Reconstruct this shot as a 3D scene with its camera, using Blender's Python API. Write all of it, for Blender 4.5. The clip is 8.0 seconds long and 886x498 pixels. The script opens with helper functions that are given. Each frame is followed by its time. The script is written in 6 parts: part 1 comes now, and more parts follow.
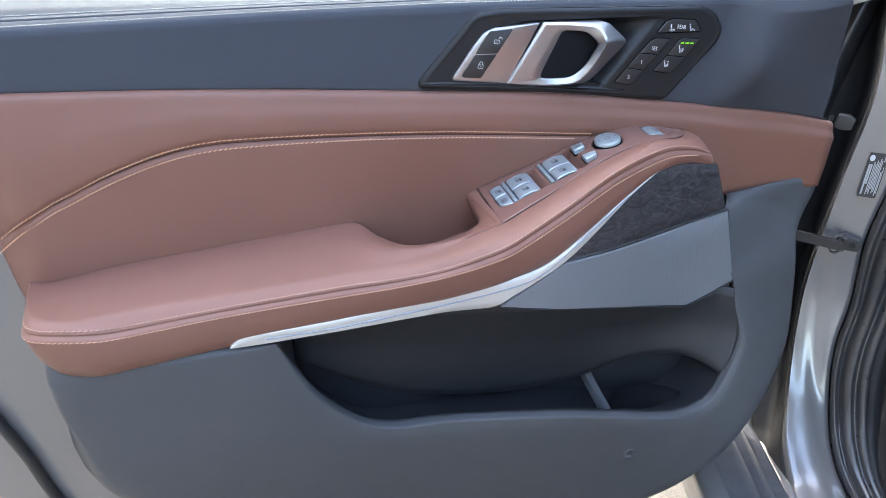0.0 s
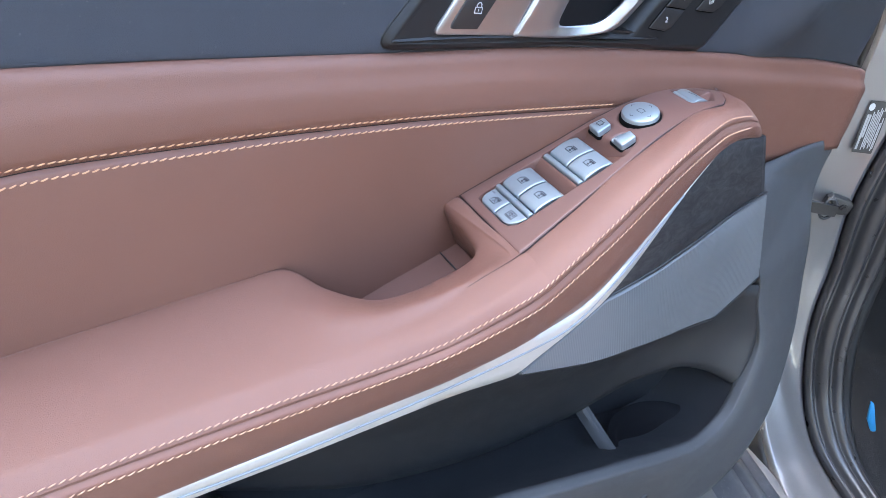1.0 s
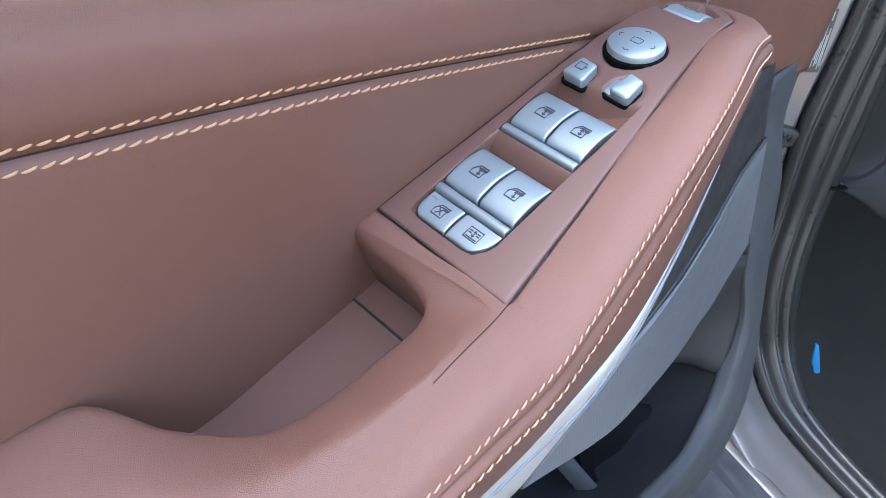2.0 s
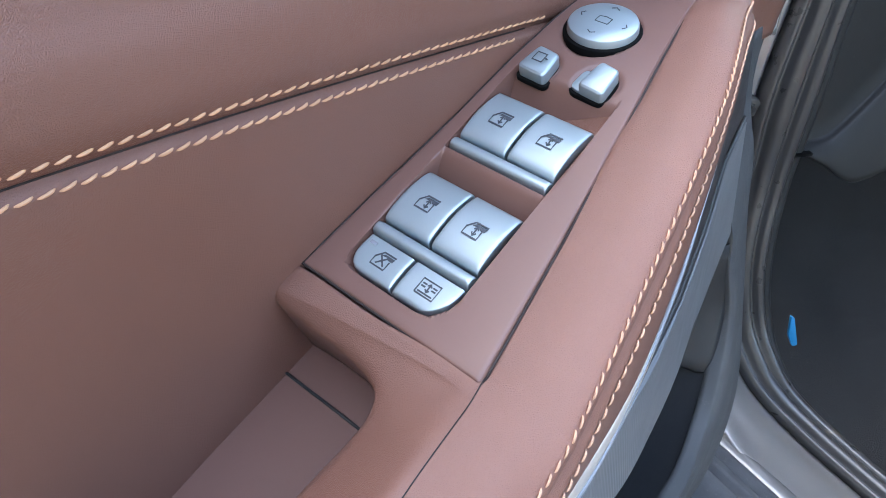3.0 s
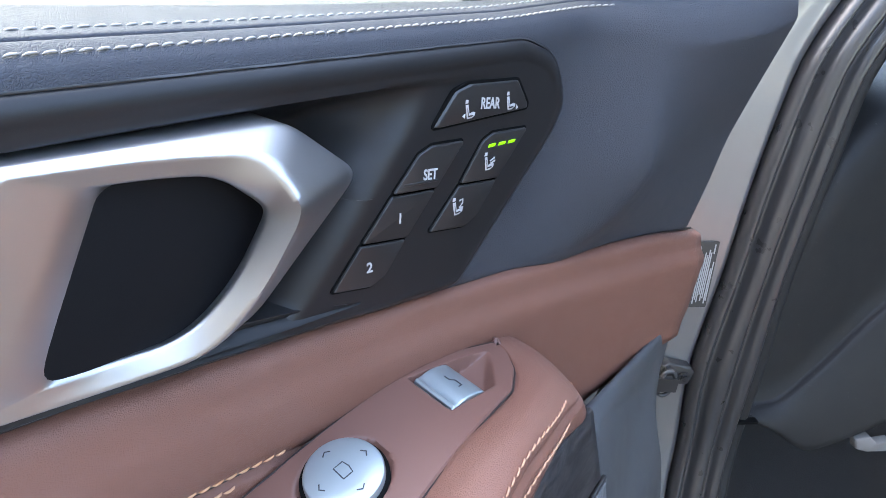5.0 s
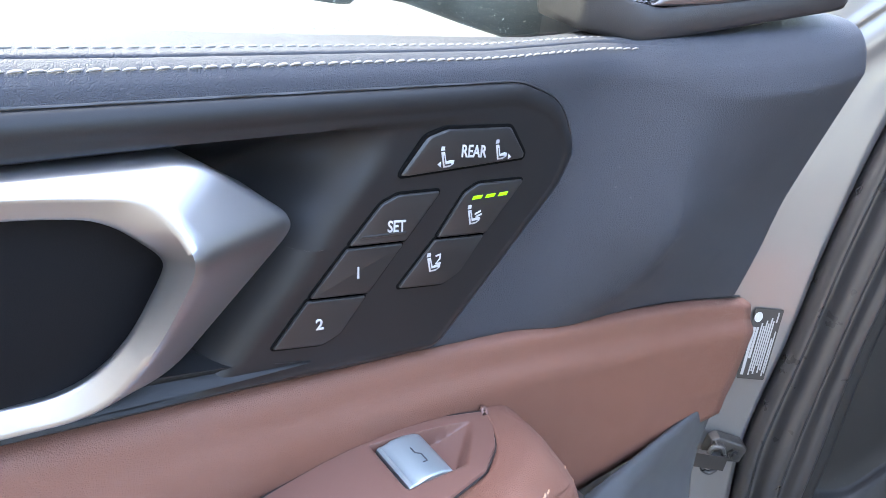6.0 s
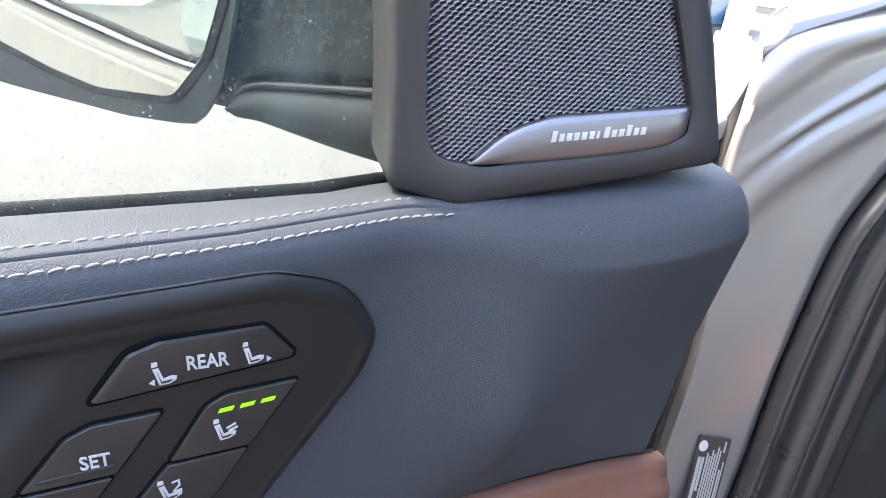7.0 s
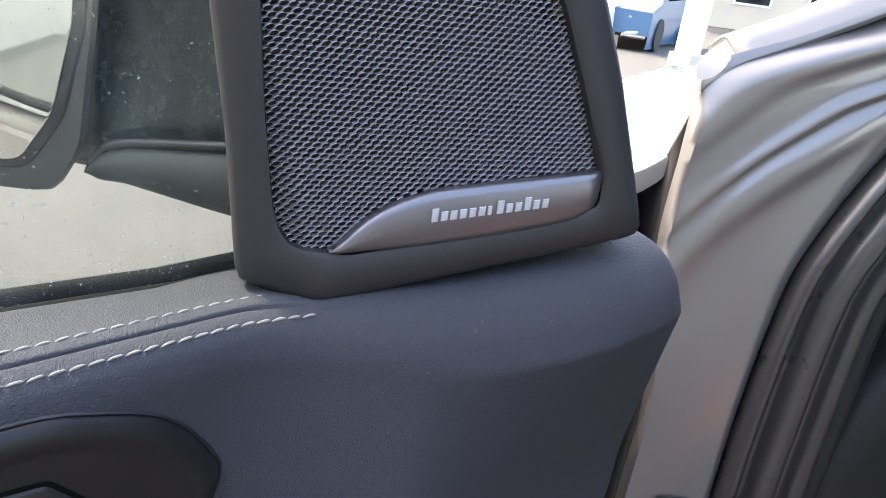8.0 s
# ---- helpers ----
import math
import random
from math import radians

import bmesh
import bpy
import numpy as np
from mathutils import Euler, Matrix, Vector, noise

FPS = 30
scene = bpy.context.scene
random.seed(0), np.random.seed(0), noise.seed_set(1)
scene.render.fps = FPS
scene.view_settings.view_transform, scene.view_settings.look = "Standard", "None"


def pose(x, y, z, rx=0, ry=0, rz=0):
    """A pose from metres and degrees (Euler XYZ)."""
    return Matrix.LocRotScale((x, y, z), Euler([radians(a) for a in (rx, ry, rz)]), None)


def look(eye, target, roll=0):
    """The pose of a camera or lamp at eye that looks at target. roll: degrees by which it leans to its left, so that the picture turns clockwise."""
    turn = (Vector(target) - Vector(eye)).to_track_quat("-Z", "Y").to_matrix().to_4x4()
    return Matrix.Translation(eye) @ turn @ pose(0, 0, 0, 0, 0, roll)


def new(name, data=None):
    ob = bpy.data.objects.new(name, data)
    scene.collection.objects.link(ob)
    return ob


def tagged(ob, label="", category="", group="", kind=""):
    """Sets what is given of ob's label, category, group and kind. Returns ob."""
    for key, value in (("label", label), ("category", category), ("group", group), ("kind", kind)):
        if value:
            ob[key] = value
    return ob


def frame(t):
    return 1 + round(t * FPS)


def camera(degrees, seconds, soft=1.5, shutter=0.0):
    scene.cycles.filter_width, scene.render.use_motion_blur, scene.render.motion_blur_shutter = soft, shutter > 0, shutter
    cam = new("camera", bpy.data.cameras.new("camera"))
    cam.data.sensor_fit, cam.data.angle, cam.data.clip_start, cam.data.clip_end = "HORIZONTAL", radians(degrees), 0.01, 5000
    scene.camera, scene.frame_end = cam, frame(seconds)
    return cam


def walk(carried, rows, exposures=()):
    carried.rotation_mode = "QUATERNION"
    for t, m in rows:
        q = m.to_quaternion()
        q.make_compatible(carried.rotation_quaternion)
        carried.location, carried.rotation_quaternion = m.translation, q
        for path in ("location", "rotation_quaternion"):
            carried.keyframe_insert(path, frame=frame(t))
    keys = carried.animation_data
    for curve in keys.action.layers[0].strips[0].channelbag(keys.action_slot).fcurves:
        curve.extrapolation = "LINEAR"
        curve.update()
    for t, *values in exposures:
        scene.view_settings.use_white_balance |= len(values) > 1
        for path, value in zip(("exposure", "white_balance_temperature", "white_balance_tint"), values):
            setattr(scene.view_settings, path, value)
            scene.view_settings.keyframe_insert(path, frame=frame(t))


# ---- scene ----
cam = camera(65.3, 8.0, soft=0.6)
PATH = [
    (0.0, (-0.1779, -0.6973, 1.2302), (0.0191, -0.0497, 0.8039), 1.77),
    (0.5, (-0.2062, -0.5353, 1.2016), (0.0638, 0.0666, 0.749), 3.98),
    (1.0, (-0.1905, -0.3917, 1.1487), (0.1603, 0.144, 0.6692), 6.16),
    (1.5, (-0.1476, -0.2908, 1.0986), (0.2685, 0.1782, 0.6016), 7.72),
    (1.7, (-0.1282, -0.2516, 1.0767), (0.3123, 0.19, 0.5757), 8.32),
    (2.8, (-0.0575, -0.1621, 1.0296), (0.4294, 0.2055, 0.5121), 5.1),
    (3.0, (-0.049, -0.1608, 1.0277), (0.4408, 0.2045, 0.5113), 5.09),
    (3.5, (-0.0124, -0.1658, 1.0429), (0.4895, 0.2086, 0.5449), 4.79),
    (4.0, (0.0344, -0.1637, 1.0671), (0.5576, 0.2266, 0.6046), 5.46),
    (4.5, (0.0776, -0.1686, 1.0975), (0.6148, 0.2475, 0.6754), 6.42),
    (5.0, (0.0999, -0.1682, 1.1149), (0.6305, 0.2797, 0.7177), 7.44),
    (5.2, (0.1114, -0.1709, 1.1159), (0.6319, 0.2952, 0.7262), 7.66),
    (6.3, (0.1703, -0.1726, 1.1157), (0.6301, 0.3635, 0.7401), 8.7),
    (6.5, (0.1883, -0.1726, 1.1205), (0.6462, 0.371, 0.7533), 8.69),
    (7.0, (0.2506, -0.1651, 1.1476), (0.7196, 0.391, 0.8147), 8.6),
    (7.5, (0.279, -0.1617, 1.1577), (0.7629, 0.3958, 0.8495), 8.45),
    (8.0, (0.302, -0.1441, 1.1535), (0.8039, 0.3994, 0.849), 7.72),
]
walk(cam, [(t, look(eye, target, roll)) for t, eye, target, roll in PATH], exposures=[(0.0, 4.06, 6850, 8), (0.5, 4.22, 6850, 8), (1.0, 4.38, 6850, 8), (1.5, 4.30, 6850, 8), (3.0, 4.05, 6850, 5), (3.5, 4.20, 6850, 6), (4.0, 4.27, 6850, 7), (4.5, 4.32, 6850, 7), (5.0, 4.20, 6900, 8), (6.5, 4.70, 7100, 10), (7.0, 4.10, 7200, 11), (7.5, 3.62, 7300, 12), (8.0, 3.41, 7400, 13)])
# ---- world and light ----
SUN_EL, SUN_AZ = 48.0, -18.0
world = bpy.data.worlds.new("sky_world")
scene.world = world
world.use_nodes = True
wn = world.node_tree
sky = wn.nodes.new("ShaderNodeTexSky")
sky.sky_type = "NISHITA"
sky.sun_disc = False
sky.air_density, sky.dust_density, sky.ozone_density = 1.0, 3.0, 1.0
sky.sun_elevation = radians(SUN_EL)
sky.sun_rotation = radians(SUN_AZ)
wn.links.new(sky.outputs[0], wn.nodes["Background"].inputs[0])
wn.nodes["Background"].inputs[1].default_value = 0.15
sun_data = bpy.data.lights.new("sun", "SUN")
sun_data.energy, sun_data.angle, sun_data.color = 0.64, radians(0.5), (1.0, 0.95, 0.87)
sun = new("sun", sun_data)
sun_from = Vector((math.sin(radians(SUN_AZ)) * math.cos(radians(SUN_EL)), math.cos(radians(SUN_AZ)) * math.cos(radians(SUN_EL)), math.sin(radians(SUN_EL))))
sun.matrix_world = look(sun_from * 10, (0, 0, 0))


# ---- materials ----
def noise_node(nt, scale, detail=4, rough=0.55, coord="Object"):
    tc = nt.nodes.new("ShaderNodeTexCoord")
    n = nt.nodes.new("ShaderNodeTexNoise")
    n.inputs["Scale"].default_value, n.inputs["Detail"].default_value, n.inputs["Roughness"].default_value = scale, detail, rough
    nt.links.new(tc.outputs[coord], n.inputs["Vector"])
    return n


def mat(name, color, rough=0.5, metal=0.0, grain=0.0, grain_scale=900.0, cells=False, vary=0.08, vary_scale=9.0, coat=0.0, spec=0.5, sheen=0.0, rough_vary=0.08, dust=0.0, distance=0.0006):
    """A Principled material with broad colour variation, fine relief and uneven gloss."""
    m = bpy.data.materials.new(name)
    m.use_nodes = True
    nt = m.node_tree
    b = nt.nodes["Principled BSDF"]
    b.inputs["Metallic"].default_value = metal
    b.inputs["Coat Weight"].default_value = coat
    b.inputs["Coat Roughness"].default_value = 0.06
    b.inputs["Specular IOR Level"].default_value = spec
    b.inputs["Sheen Weight"].default_value = sheen
    b.inputs["Sheen Roughness"].default_value = 0.45
    big = noise_node(nt, vary_scale, 5)
    ramp = nt.nodes.new("ShaderNodeMix")
    ramp.data_type = "RGBA"
    lo = [c * (1 - vary) for c in color] + [1]
    hi = [min(1, c * (1 + vary)) for c in color] + [1]
    ramp.inputs[6].default_value, ramp.inputs[7].default_value = lo, hi
    nt.links.new(big.outputs["Fac"], ramp.inputs[0])
    out = ramp.outputs[2]
    if dust:
        sp = noise_node(nt, 520, 2, 0.5)
        st = nt.nodes.new("ShaderNodeMapRange")
        st.inputs[1].default_value, st.inputs[2].default_value = 0.70, 0.74
        nt.links.new(sp.outputs["Fac"], st.inputs[0])
        dm = nt.nodes.new("ShaderNodeMix")
        dm.data_type = "RGBA"
        dm.inputs[7].default_value = (0.55, 0.52, 0.48, 1)
        ml = nt.nodes.new("ShaderNodeMath")
        ml.operation = "MULTIPLY"
        ml.inputs[1].default_value = dust
        nt.links.new(st.outputs[0], ml.inputs[0])
        nt.links.new(ml.outputs[0], dm.inputs[0])
        nt.links.new(out, dm.inputs[6])
        out = dm.outputs[2]
    nt.links.new(out, b.inputs["Base Color"])
    rv = noise_node(nt, vary_scale * 6, 3)
    mr = nt.nodes.new("ShaderNodeMapRange")
    mr.inputs[3].default_value, mr.inputs[4].default_value = max(0.02, rough - rough_vary), min(1, rough + rough_vary)
    nt.links.new(rv.outputs["Fac"], mr.inputs[0])
    nt.links.new(mr.outputs[0], b.inputs["Roughness"])
    if grain:
        bump = nt.nodes.new("ShaderNodeBump")
        bump.inputs["Strength"].default_value = grain
        bump.inputs["Distance"].default_value = distance
        if cells:
            tc = nt.nodes.new("ShaderNodeTexCoord")
            v = nt.nodes.new("ShaderNodeTexVoronoi")
            v.feature = "DISTANCE_TO_EDGE"
            v.inputs["Scale"].default_value = grain_scale
            warp = noise_node(nt, grain_scale * 0.35, 2)
            add = nt.nodes.new("ShaderNodeMixRGB")
            add.blend_type = "ADD"
            add.inputs[0].default_value = 0.004
            nt.links.new(tc.outputs["Object"], add.inputs[1])
            nt.links.new(warp.outputs["Color"], add.inputs[2])
            nt.links.new(add.outputs[0], v.inputs["Vector"])
            cl = nt.nodes.new("ShaderNodeMapRange")
            cl.inputs[1].default_value, cl.inputs[2].default_value = 0.0, 0.25
            nt.links.new(v.outputs["Distance"], cl.inputs[0])
            nt.links.new(cl.outputs[0], bump.inputs["Height"])
        else:
            g = noise_node(nt, grain_scale, 3)
            nt.links.new(g.outputs["Fac"], bump.inputs["Height"])
        nt.links.new(bump.outputs[0], b.inputs["Normal"])
    return m


def glow(name, color, strength):
    m = bpy.data.materials.new(name)
    m.use_nodes = True
    b = m.node_tree.nodes["Principled BSDF"]
    b.inputs["Base Color"].default_value = (*color, 1)
    b.inputs["Emission Color"].default_value = (*color, 1)
    b.inputs["Emission Strength"].default_value = strength
    return m


LEATHER = mat("cognac_leather", (0.180, 0.0800, 0.0545), 0.43, grain=0.32, grain_scale=1100, cells=True, vary=0.06, spec=0.42, sheen=0.02)
LEATHER_TOP = mat("cognac_soft_plastic", (0.147, 0.069, 0.051), 0.44, grain=0.08, grain_scale=2600, vary=0.04, sheen=0.03)
GREY_LEATHER = mat("charcoal_leather", (0.054, 0.057, 0.066), 0.54, grain=0.40, grain_scale=1000, cells=True, vary=0.06, spec=0.12, dust=0.05)
GREY_PLASTIC = mat("charcoal_grained_plastic", (0.063, 0.064, 0.066), 0.55, grain=0.35, grain_scale=1500, vary=0.08, spec=0.3, dust=0.15)
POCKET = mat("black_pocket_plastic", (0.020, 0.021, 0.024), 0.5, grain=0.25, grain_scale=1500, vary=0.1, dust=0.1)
POD = mat("charcoal_moulded_plastic", (0.0265, 0.0255, 0.0275), 0.5, grain=0.2, grain_scale=2200, vary=0.06)
BEZEL = mat("satin_black_bezel", (0.0165, 0.0160, 0.0165), 0.40, grain=0.06, grain_scale=2500, vary=0.05, spec=0.28)
BUTTON_BLACK = mat("black_button", (0.021, 0.0195, 0.019), 0.42, grain=0.05, grain_scale=3000, vary=0.05)
# near-black: recess shade put into the colour; also used for the window seals
WELL = mat("black_well_shade_and_seal", (0.007, 0.007, 0.008), 0.7, grain=0.1, grain_scale=2000, vary=0.1, spec=0.1)
BUTTON_GLOSS = mat("gloss_black", (0.012, 0.012, 0.014), 0.18, vary=0.03, rough_vary=0.04)
SILVER = mat("satin_silver", (0.43, 0.43, 0.435), 0.40, metal=1.0, grain=0.0, grain_scale=4000, vary=0.02, distance=0.0001, rough_vary=0.03)
SWITCH_SILVER = mat("galvanised_switch", (0.385, 0.44, 0.452), 0.42, metal=0.75, grain=0.0, grain_scale=4000, vary=0.02, distance=0.0001, rough_vary=0.03)
TRIM_SILVER = mat("pearl_trim", (0.50, 0.465, 0.41), 0.46, metal=0.35, grain=0.04, grain_scale=2600, vary=0.03)
WORN_STEEL = mat("dull_galvanised_steel", (0.065, 0.067, 0.07), 0.5, metal=0.6, grain=0.2, grain_scale=900, vary=0.25, vary_scale=60)
LIGHT_STRIP = mat("light_guide", (0.235, 0.245, 0.265), 0.3, vary=0.02)
THREAD_TAN = mat("tan_thread", (0.60, 0.32, 0.18), 0.7, grain=0.5, grain_scale=3000, vary=0.15, vary_scale=120)
THREAD_PALE = mat("pale_thread", (0.50, 0.29, 0.19), 0.75, grain=0.5, grain_scale=3000, vary=0.15, vary_scale=120)
THREAD_GREY = mat("grey_thread", (0.30, 0.295, 0.28), 0.7, grain=0.5, grain_scale=3000, vary=0.12, vary_scale=120)
PAINT = mat("grey_metallic_paint", (0.190, 0.183, 0.178), 0.32, metal=0.4, grain=0.02, grain_scale=6000, vary=0.03, coat=0.9)
SEAL = mat("polished_rubber_seal", (0.032, 0.031, 0.032), 0.30, grain=0.1, grain_scale=900, vary=0.1, spec=0.7)
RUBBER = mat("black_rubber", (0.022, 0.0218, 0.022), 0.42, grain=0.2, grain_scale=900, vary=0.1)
DARK_TRIM = mat("dark_interior_trim", (0.013, 0.013, 0.0138), 0.6, grain=0.3, grain_scale=1200, vary=0.1, dust=0.1, spec=0.35)
CARPET = mat("black_carpet", (0.019, 0.0195, 0.021), 0.95, grain=1.0, grain_scale=700, vary=0.2, dust=0.3, distance=0.002)
WHITE_MARK = mat("white_print", (0.45, 0.45, 0.455), 0.5, vary=0.02)
DARK_MARK = mat("grey_print", (0.040, 0.044, 0.052), 0.5, vary=0.02)
BADGE = mat("smoked_chrome_badge", (0.185, 0.178, 0.19), 0.36, metal=0.8, grain=0.02, vary=0.03)
GRILLE = mat("black_steel_mesh", (0.23, 0.223, 0.242), 0.36, metal=0.3, grain=0.1, grain_scale=2000, vary=0.08)
GREEN = glow("green_led", (0.16, 0.55, 0.004), 0.085)
LABEL_PRINT = mat("grey_label_print", (0.30, 0.30, 0.30), 0.6, vary=0.1)
JOINT = mat("dark_brown_joint", (0.020, 0.011, 0.009), 0.8, vary=0.1)
MIRROR_GREY = mat("dusty_grey_plastic", (0.030, 0.036, 0.039), 0.5, spec=0.3, grain=0.2, grain_scale=700, vary=0.3, vary_scale=20, dust=0.3)
NECK = mat("dusty_gloss_black_plastic", (0.011, 0.017, 0.020), 0.26, spec=0.5, grain=0.05, grain_scale=700, vary=0.3, vary_scale=20, dust=0.2)
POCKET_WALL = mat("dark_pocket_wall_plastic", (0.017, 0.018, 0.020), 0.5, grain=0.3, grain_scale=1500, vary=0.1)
GAP = mat("black_gap", (0.003, 0.003, 0.003), 0.9, vary=0.02, spec=0.1)
ASPHALT = mat("pale_asphalt", (0.066, 0.062, 0.054), 0.9, grain=1.0, grain_scale=160, vary=0.25, vary_scale=3, distance=0.004)
DUSTY = mat("dusty_black_plastic", (0.06, 0.062, 0.068), 0.6, grain=0.4, grain_scale=600, vary=0.5, vary_scale=45, dust=0.4)
DARK_GLASS = mat("dark_glass", (0.01, 0.012, 0.014), 0.06, vary=0.02, rough_vary=0.02)
LEVER = mat("pale_lever_plastic", (0.16, 0.155, 0.15), 0.5, vary=0.05)
BLUE_PLASTIC = mat("blue_plastic", (0.02, 0.22, 0.46), 0.4, vary=0.05)


def wood_material():
    m = mat("fineline_dark_wood", (0.045, 0.042, 0.042), 0.42, grain=0.15, grain_scale=400, vary=0.1)
    nt = m.node_tree
    b = nt.nodes["Principled BSDF"]
    tc = nt.nodes.new("ShaderNodeTexCoord")
    mp = nt.nodes.new("ShaderNodeMapping")
    mp.inputs["Rotation"].default_value = (0, radians(-38), 0)
    mp.inputs["Scale"].default_value = (0.55, 1, 1.4)
    wv = nt.nodes.new("ShaderNodeTexNoise")
    wv.inputs["Scale"].default_value, wv.inputs["Detail"].default_value, wv.inputs["Distortion"].default_value = 70, 9, 2.2
    wv.inputs["Roughness"].default_value = 0.68
    cr_ = nt.nodes.new("ShaderNodeValToRGB")
    cr_.color_ramp.elements[0].position, cr_.color_ramp.elements[0].color = 0.40, (0.018, 0.017, 0.018, 1)
    cr_.color_ramp.elements[1].position, cr_.color_ramp.elements[1].color = 0.76, (0.085, 0.081, 0.081, 1)
    nt.links.new(tc.outputs["Object"], mp.inputs["Vector"])
    nt.links.new(mp.outputs[0], wv.inputs["Vector"])
    nt.links.new(wv.outputs["Fac"], cr_.inputs[0])
    nt.links.new(cr_.outputs[0], b.inputs["Base Color"])
    return m


def glass_material(name, tint=(0.67, 0.745, 0.725), dirt=0.06):
    m = bpy.data.materials.new(name)
    m.use_nodes = True
    nt = m.node_tree
    outn = nt.nodes["Material Output"]
    tr = nt.nodes.new("ShaderNodeBsdfTransparent")
    tr.inputs[0].default_value = (*tint, 1)
    gl = nt.nodes.new("ShaderNodeBsdfGlossy")
    gl.inputs["Roughness"].default_value = 0.02
    fr = nt.nodes.new("ShaderNodeFresnel")
    fr.inputs[0].default_value = 1.45
    mx = nt.nodes.new("ShaderNodeMixShader")
    nt.links.new(fr.outputs[0], mx.inputs[0])
    nt.links.new(tr.outputs[0], mx.inputs[1])
    nt.links.new(gl.outputs[0], mx.inputs[2])
    df = nt.nodes.new("ShaderNodeBsdfDiffuse")
    df.inputs[0].default_value = (0.56, 0.66, 0.63, 1)
    a = noise_node(nt, 16, 6, 0.7)
    mp = nt.nodes.new("ShaderNodeMapping")
    mp.inputs["Scale"].default_value = (9.0, 9.0, 0.9)
    nt.links.new(a.inputs["Vector"].links[0].from_socket, mp.inputs["Vector"])
    nt.links.new(mp.outputs[0], a.inputs["Vector"])
    s = noise_node(nt, 750, 4, 0.6)
    drift = noise_node(nt, 26, 4, 0.6)
    r1 = nt.nodes.new("ShaderNodeMapRange")
    r1.inputs[1].default_value, r1.inputs[2].default_value, r1.inputs[4].default_value = 0.42, 0.72, dirt * 2.0
    r1.inputs[3].default_value = dirt * 0.6
    r2 = nt.nodes.new("ShaderNodeMapRange")
    r2.inputs[1].default_value, r2.inputs[2].default_value, r2.inputs[4].default_value = 0.585, 0.69, dirt * 8.0
    r3 = nt.nodes.new("ShaderNodeMapRange")
    r3.inputs[1].default_value, r3.inputs[2].default_value, r3.inputs[3].default_value = 0.40, 0.68, 0.12
    mu = nt.nodes.new("ShaderNodeMath")
    mu.operation = "MULTIPLY"
    nt.links.new(a.outputs["Fac"], r1.inputs[0])
    nt.links.new(s.outputs["Fac"], r2.inputs[0])
    nt.links.new(drift.outputs["Fac"], r3.inputs[0])
    nt.links.new(r2.outputs[0], mu.inputs[0])
    nt.links.new(r3.outputs[0], mu.inputs[1])
    ad = nt.nodes.new("ShaderNodeMath")
    ad.operation = "ADD"
    nt.links.new(r1.outputs[0], ad.inputs[0])
    nt.links.new(mu.outputs[0], ad.inputs[1])
    m2 = nt.nodes.new("ShaderNodeMixShader")
    nt.links.new(ad.outputs[0], m2.inputs[0])
    nt.links.new(mx.outputs[0], m2.inputs[1])
    nt.links.new(df.outputs[0], m2.inputs[2])
    nt.links.new(m2.outputs[0], outn.inputs[0])
    return m


WOOD = wood_material()
RIBBED = mat("ribbed_speaker_cover", (0.125, 0.13, 0.135), 0.42, vary=0.05)
GLASS = glass_material("dusty_window_glass")
MIRROR = mat("mirror_glass", (0.85, 0.88, 0.88), 0.02, metal=1.0, vary=0.01, rough_vary=0.01)


# ---- shape helpers ----
def curve(pts, n=None, per=8, closed=False):
    """A smooth curve through the points: n samples even in the index, or per samples a span."""
    p = np.array(pts, float)
    k = len(p)
    spans = k if closed else k - 1
    n = n or spans * per + (0 if closed else 1)
    if closed:
        tan = (np.roll(p, -1, 0) - np.roll(p, 1, 0)) / 2
    else:
        tan = np.gradient(p, axis=0)
    d = np.linalg.norm(np.diff(np.vstack([p, p[:1]]) if closed else p, axis=0), axis=1)
    t = np.linspace(0, spans, n, endpoint=not closed)
    i = np.minimum(t.astype(int), spans - 1)
    f = (t - i)[:, None]
    a, b = p[i], p[(i + 1) % k]
    # tangents limited by the shorter neighbouring span, so that the curve does not overshoot
    lim = np.array([min(d[j - 1] if (j > 0 or closed) else d[0], d[j] if j < len(d) else d[-1]) for j in range(k)])
    ln = np.linalg.norm(tan, axis=1)
    tan = tan * np.minimum(1, lim / np.maximum(ln, 1e-9))[:, None]
    ta, tb = tan[i], tan[(i + 1) % k]
    h = (2 * f**3 - 3 * f**2 + 1) * a + (f**3 - 2 * f**2 + f) * ta + (3 * f**2 - 2 * f**3) * b + (f**3 - f**2) * tb
    return h


def even(pts, step=None, n=None, closed=False):
    """The polyline sampled at even steps of its length."""
    p = np.array(pts, float)
    if closed:
        p = np.vstack([p, p[:1]])
    s = np.concatenate([[0], np.cumsum(np.linalg.norm(np.diff(p, axis=0), axis=1))])
    n = n or max(2, int(s[-1] / step))
    t = np.linspace(0, s[-1], n, endpoint=not closed)
    return np.stack([np.interp(t, s, p[:, j]) for j in range(p.shape[1])], 1)


def thing(name, label, category, m=None, group="", kind=""):
    ob = tagged(new(name), label, category, group, kind)
    if m is not None:
        ob.matrix_world = m
    return ob


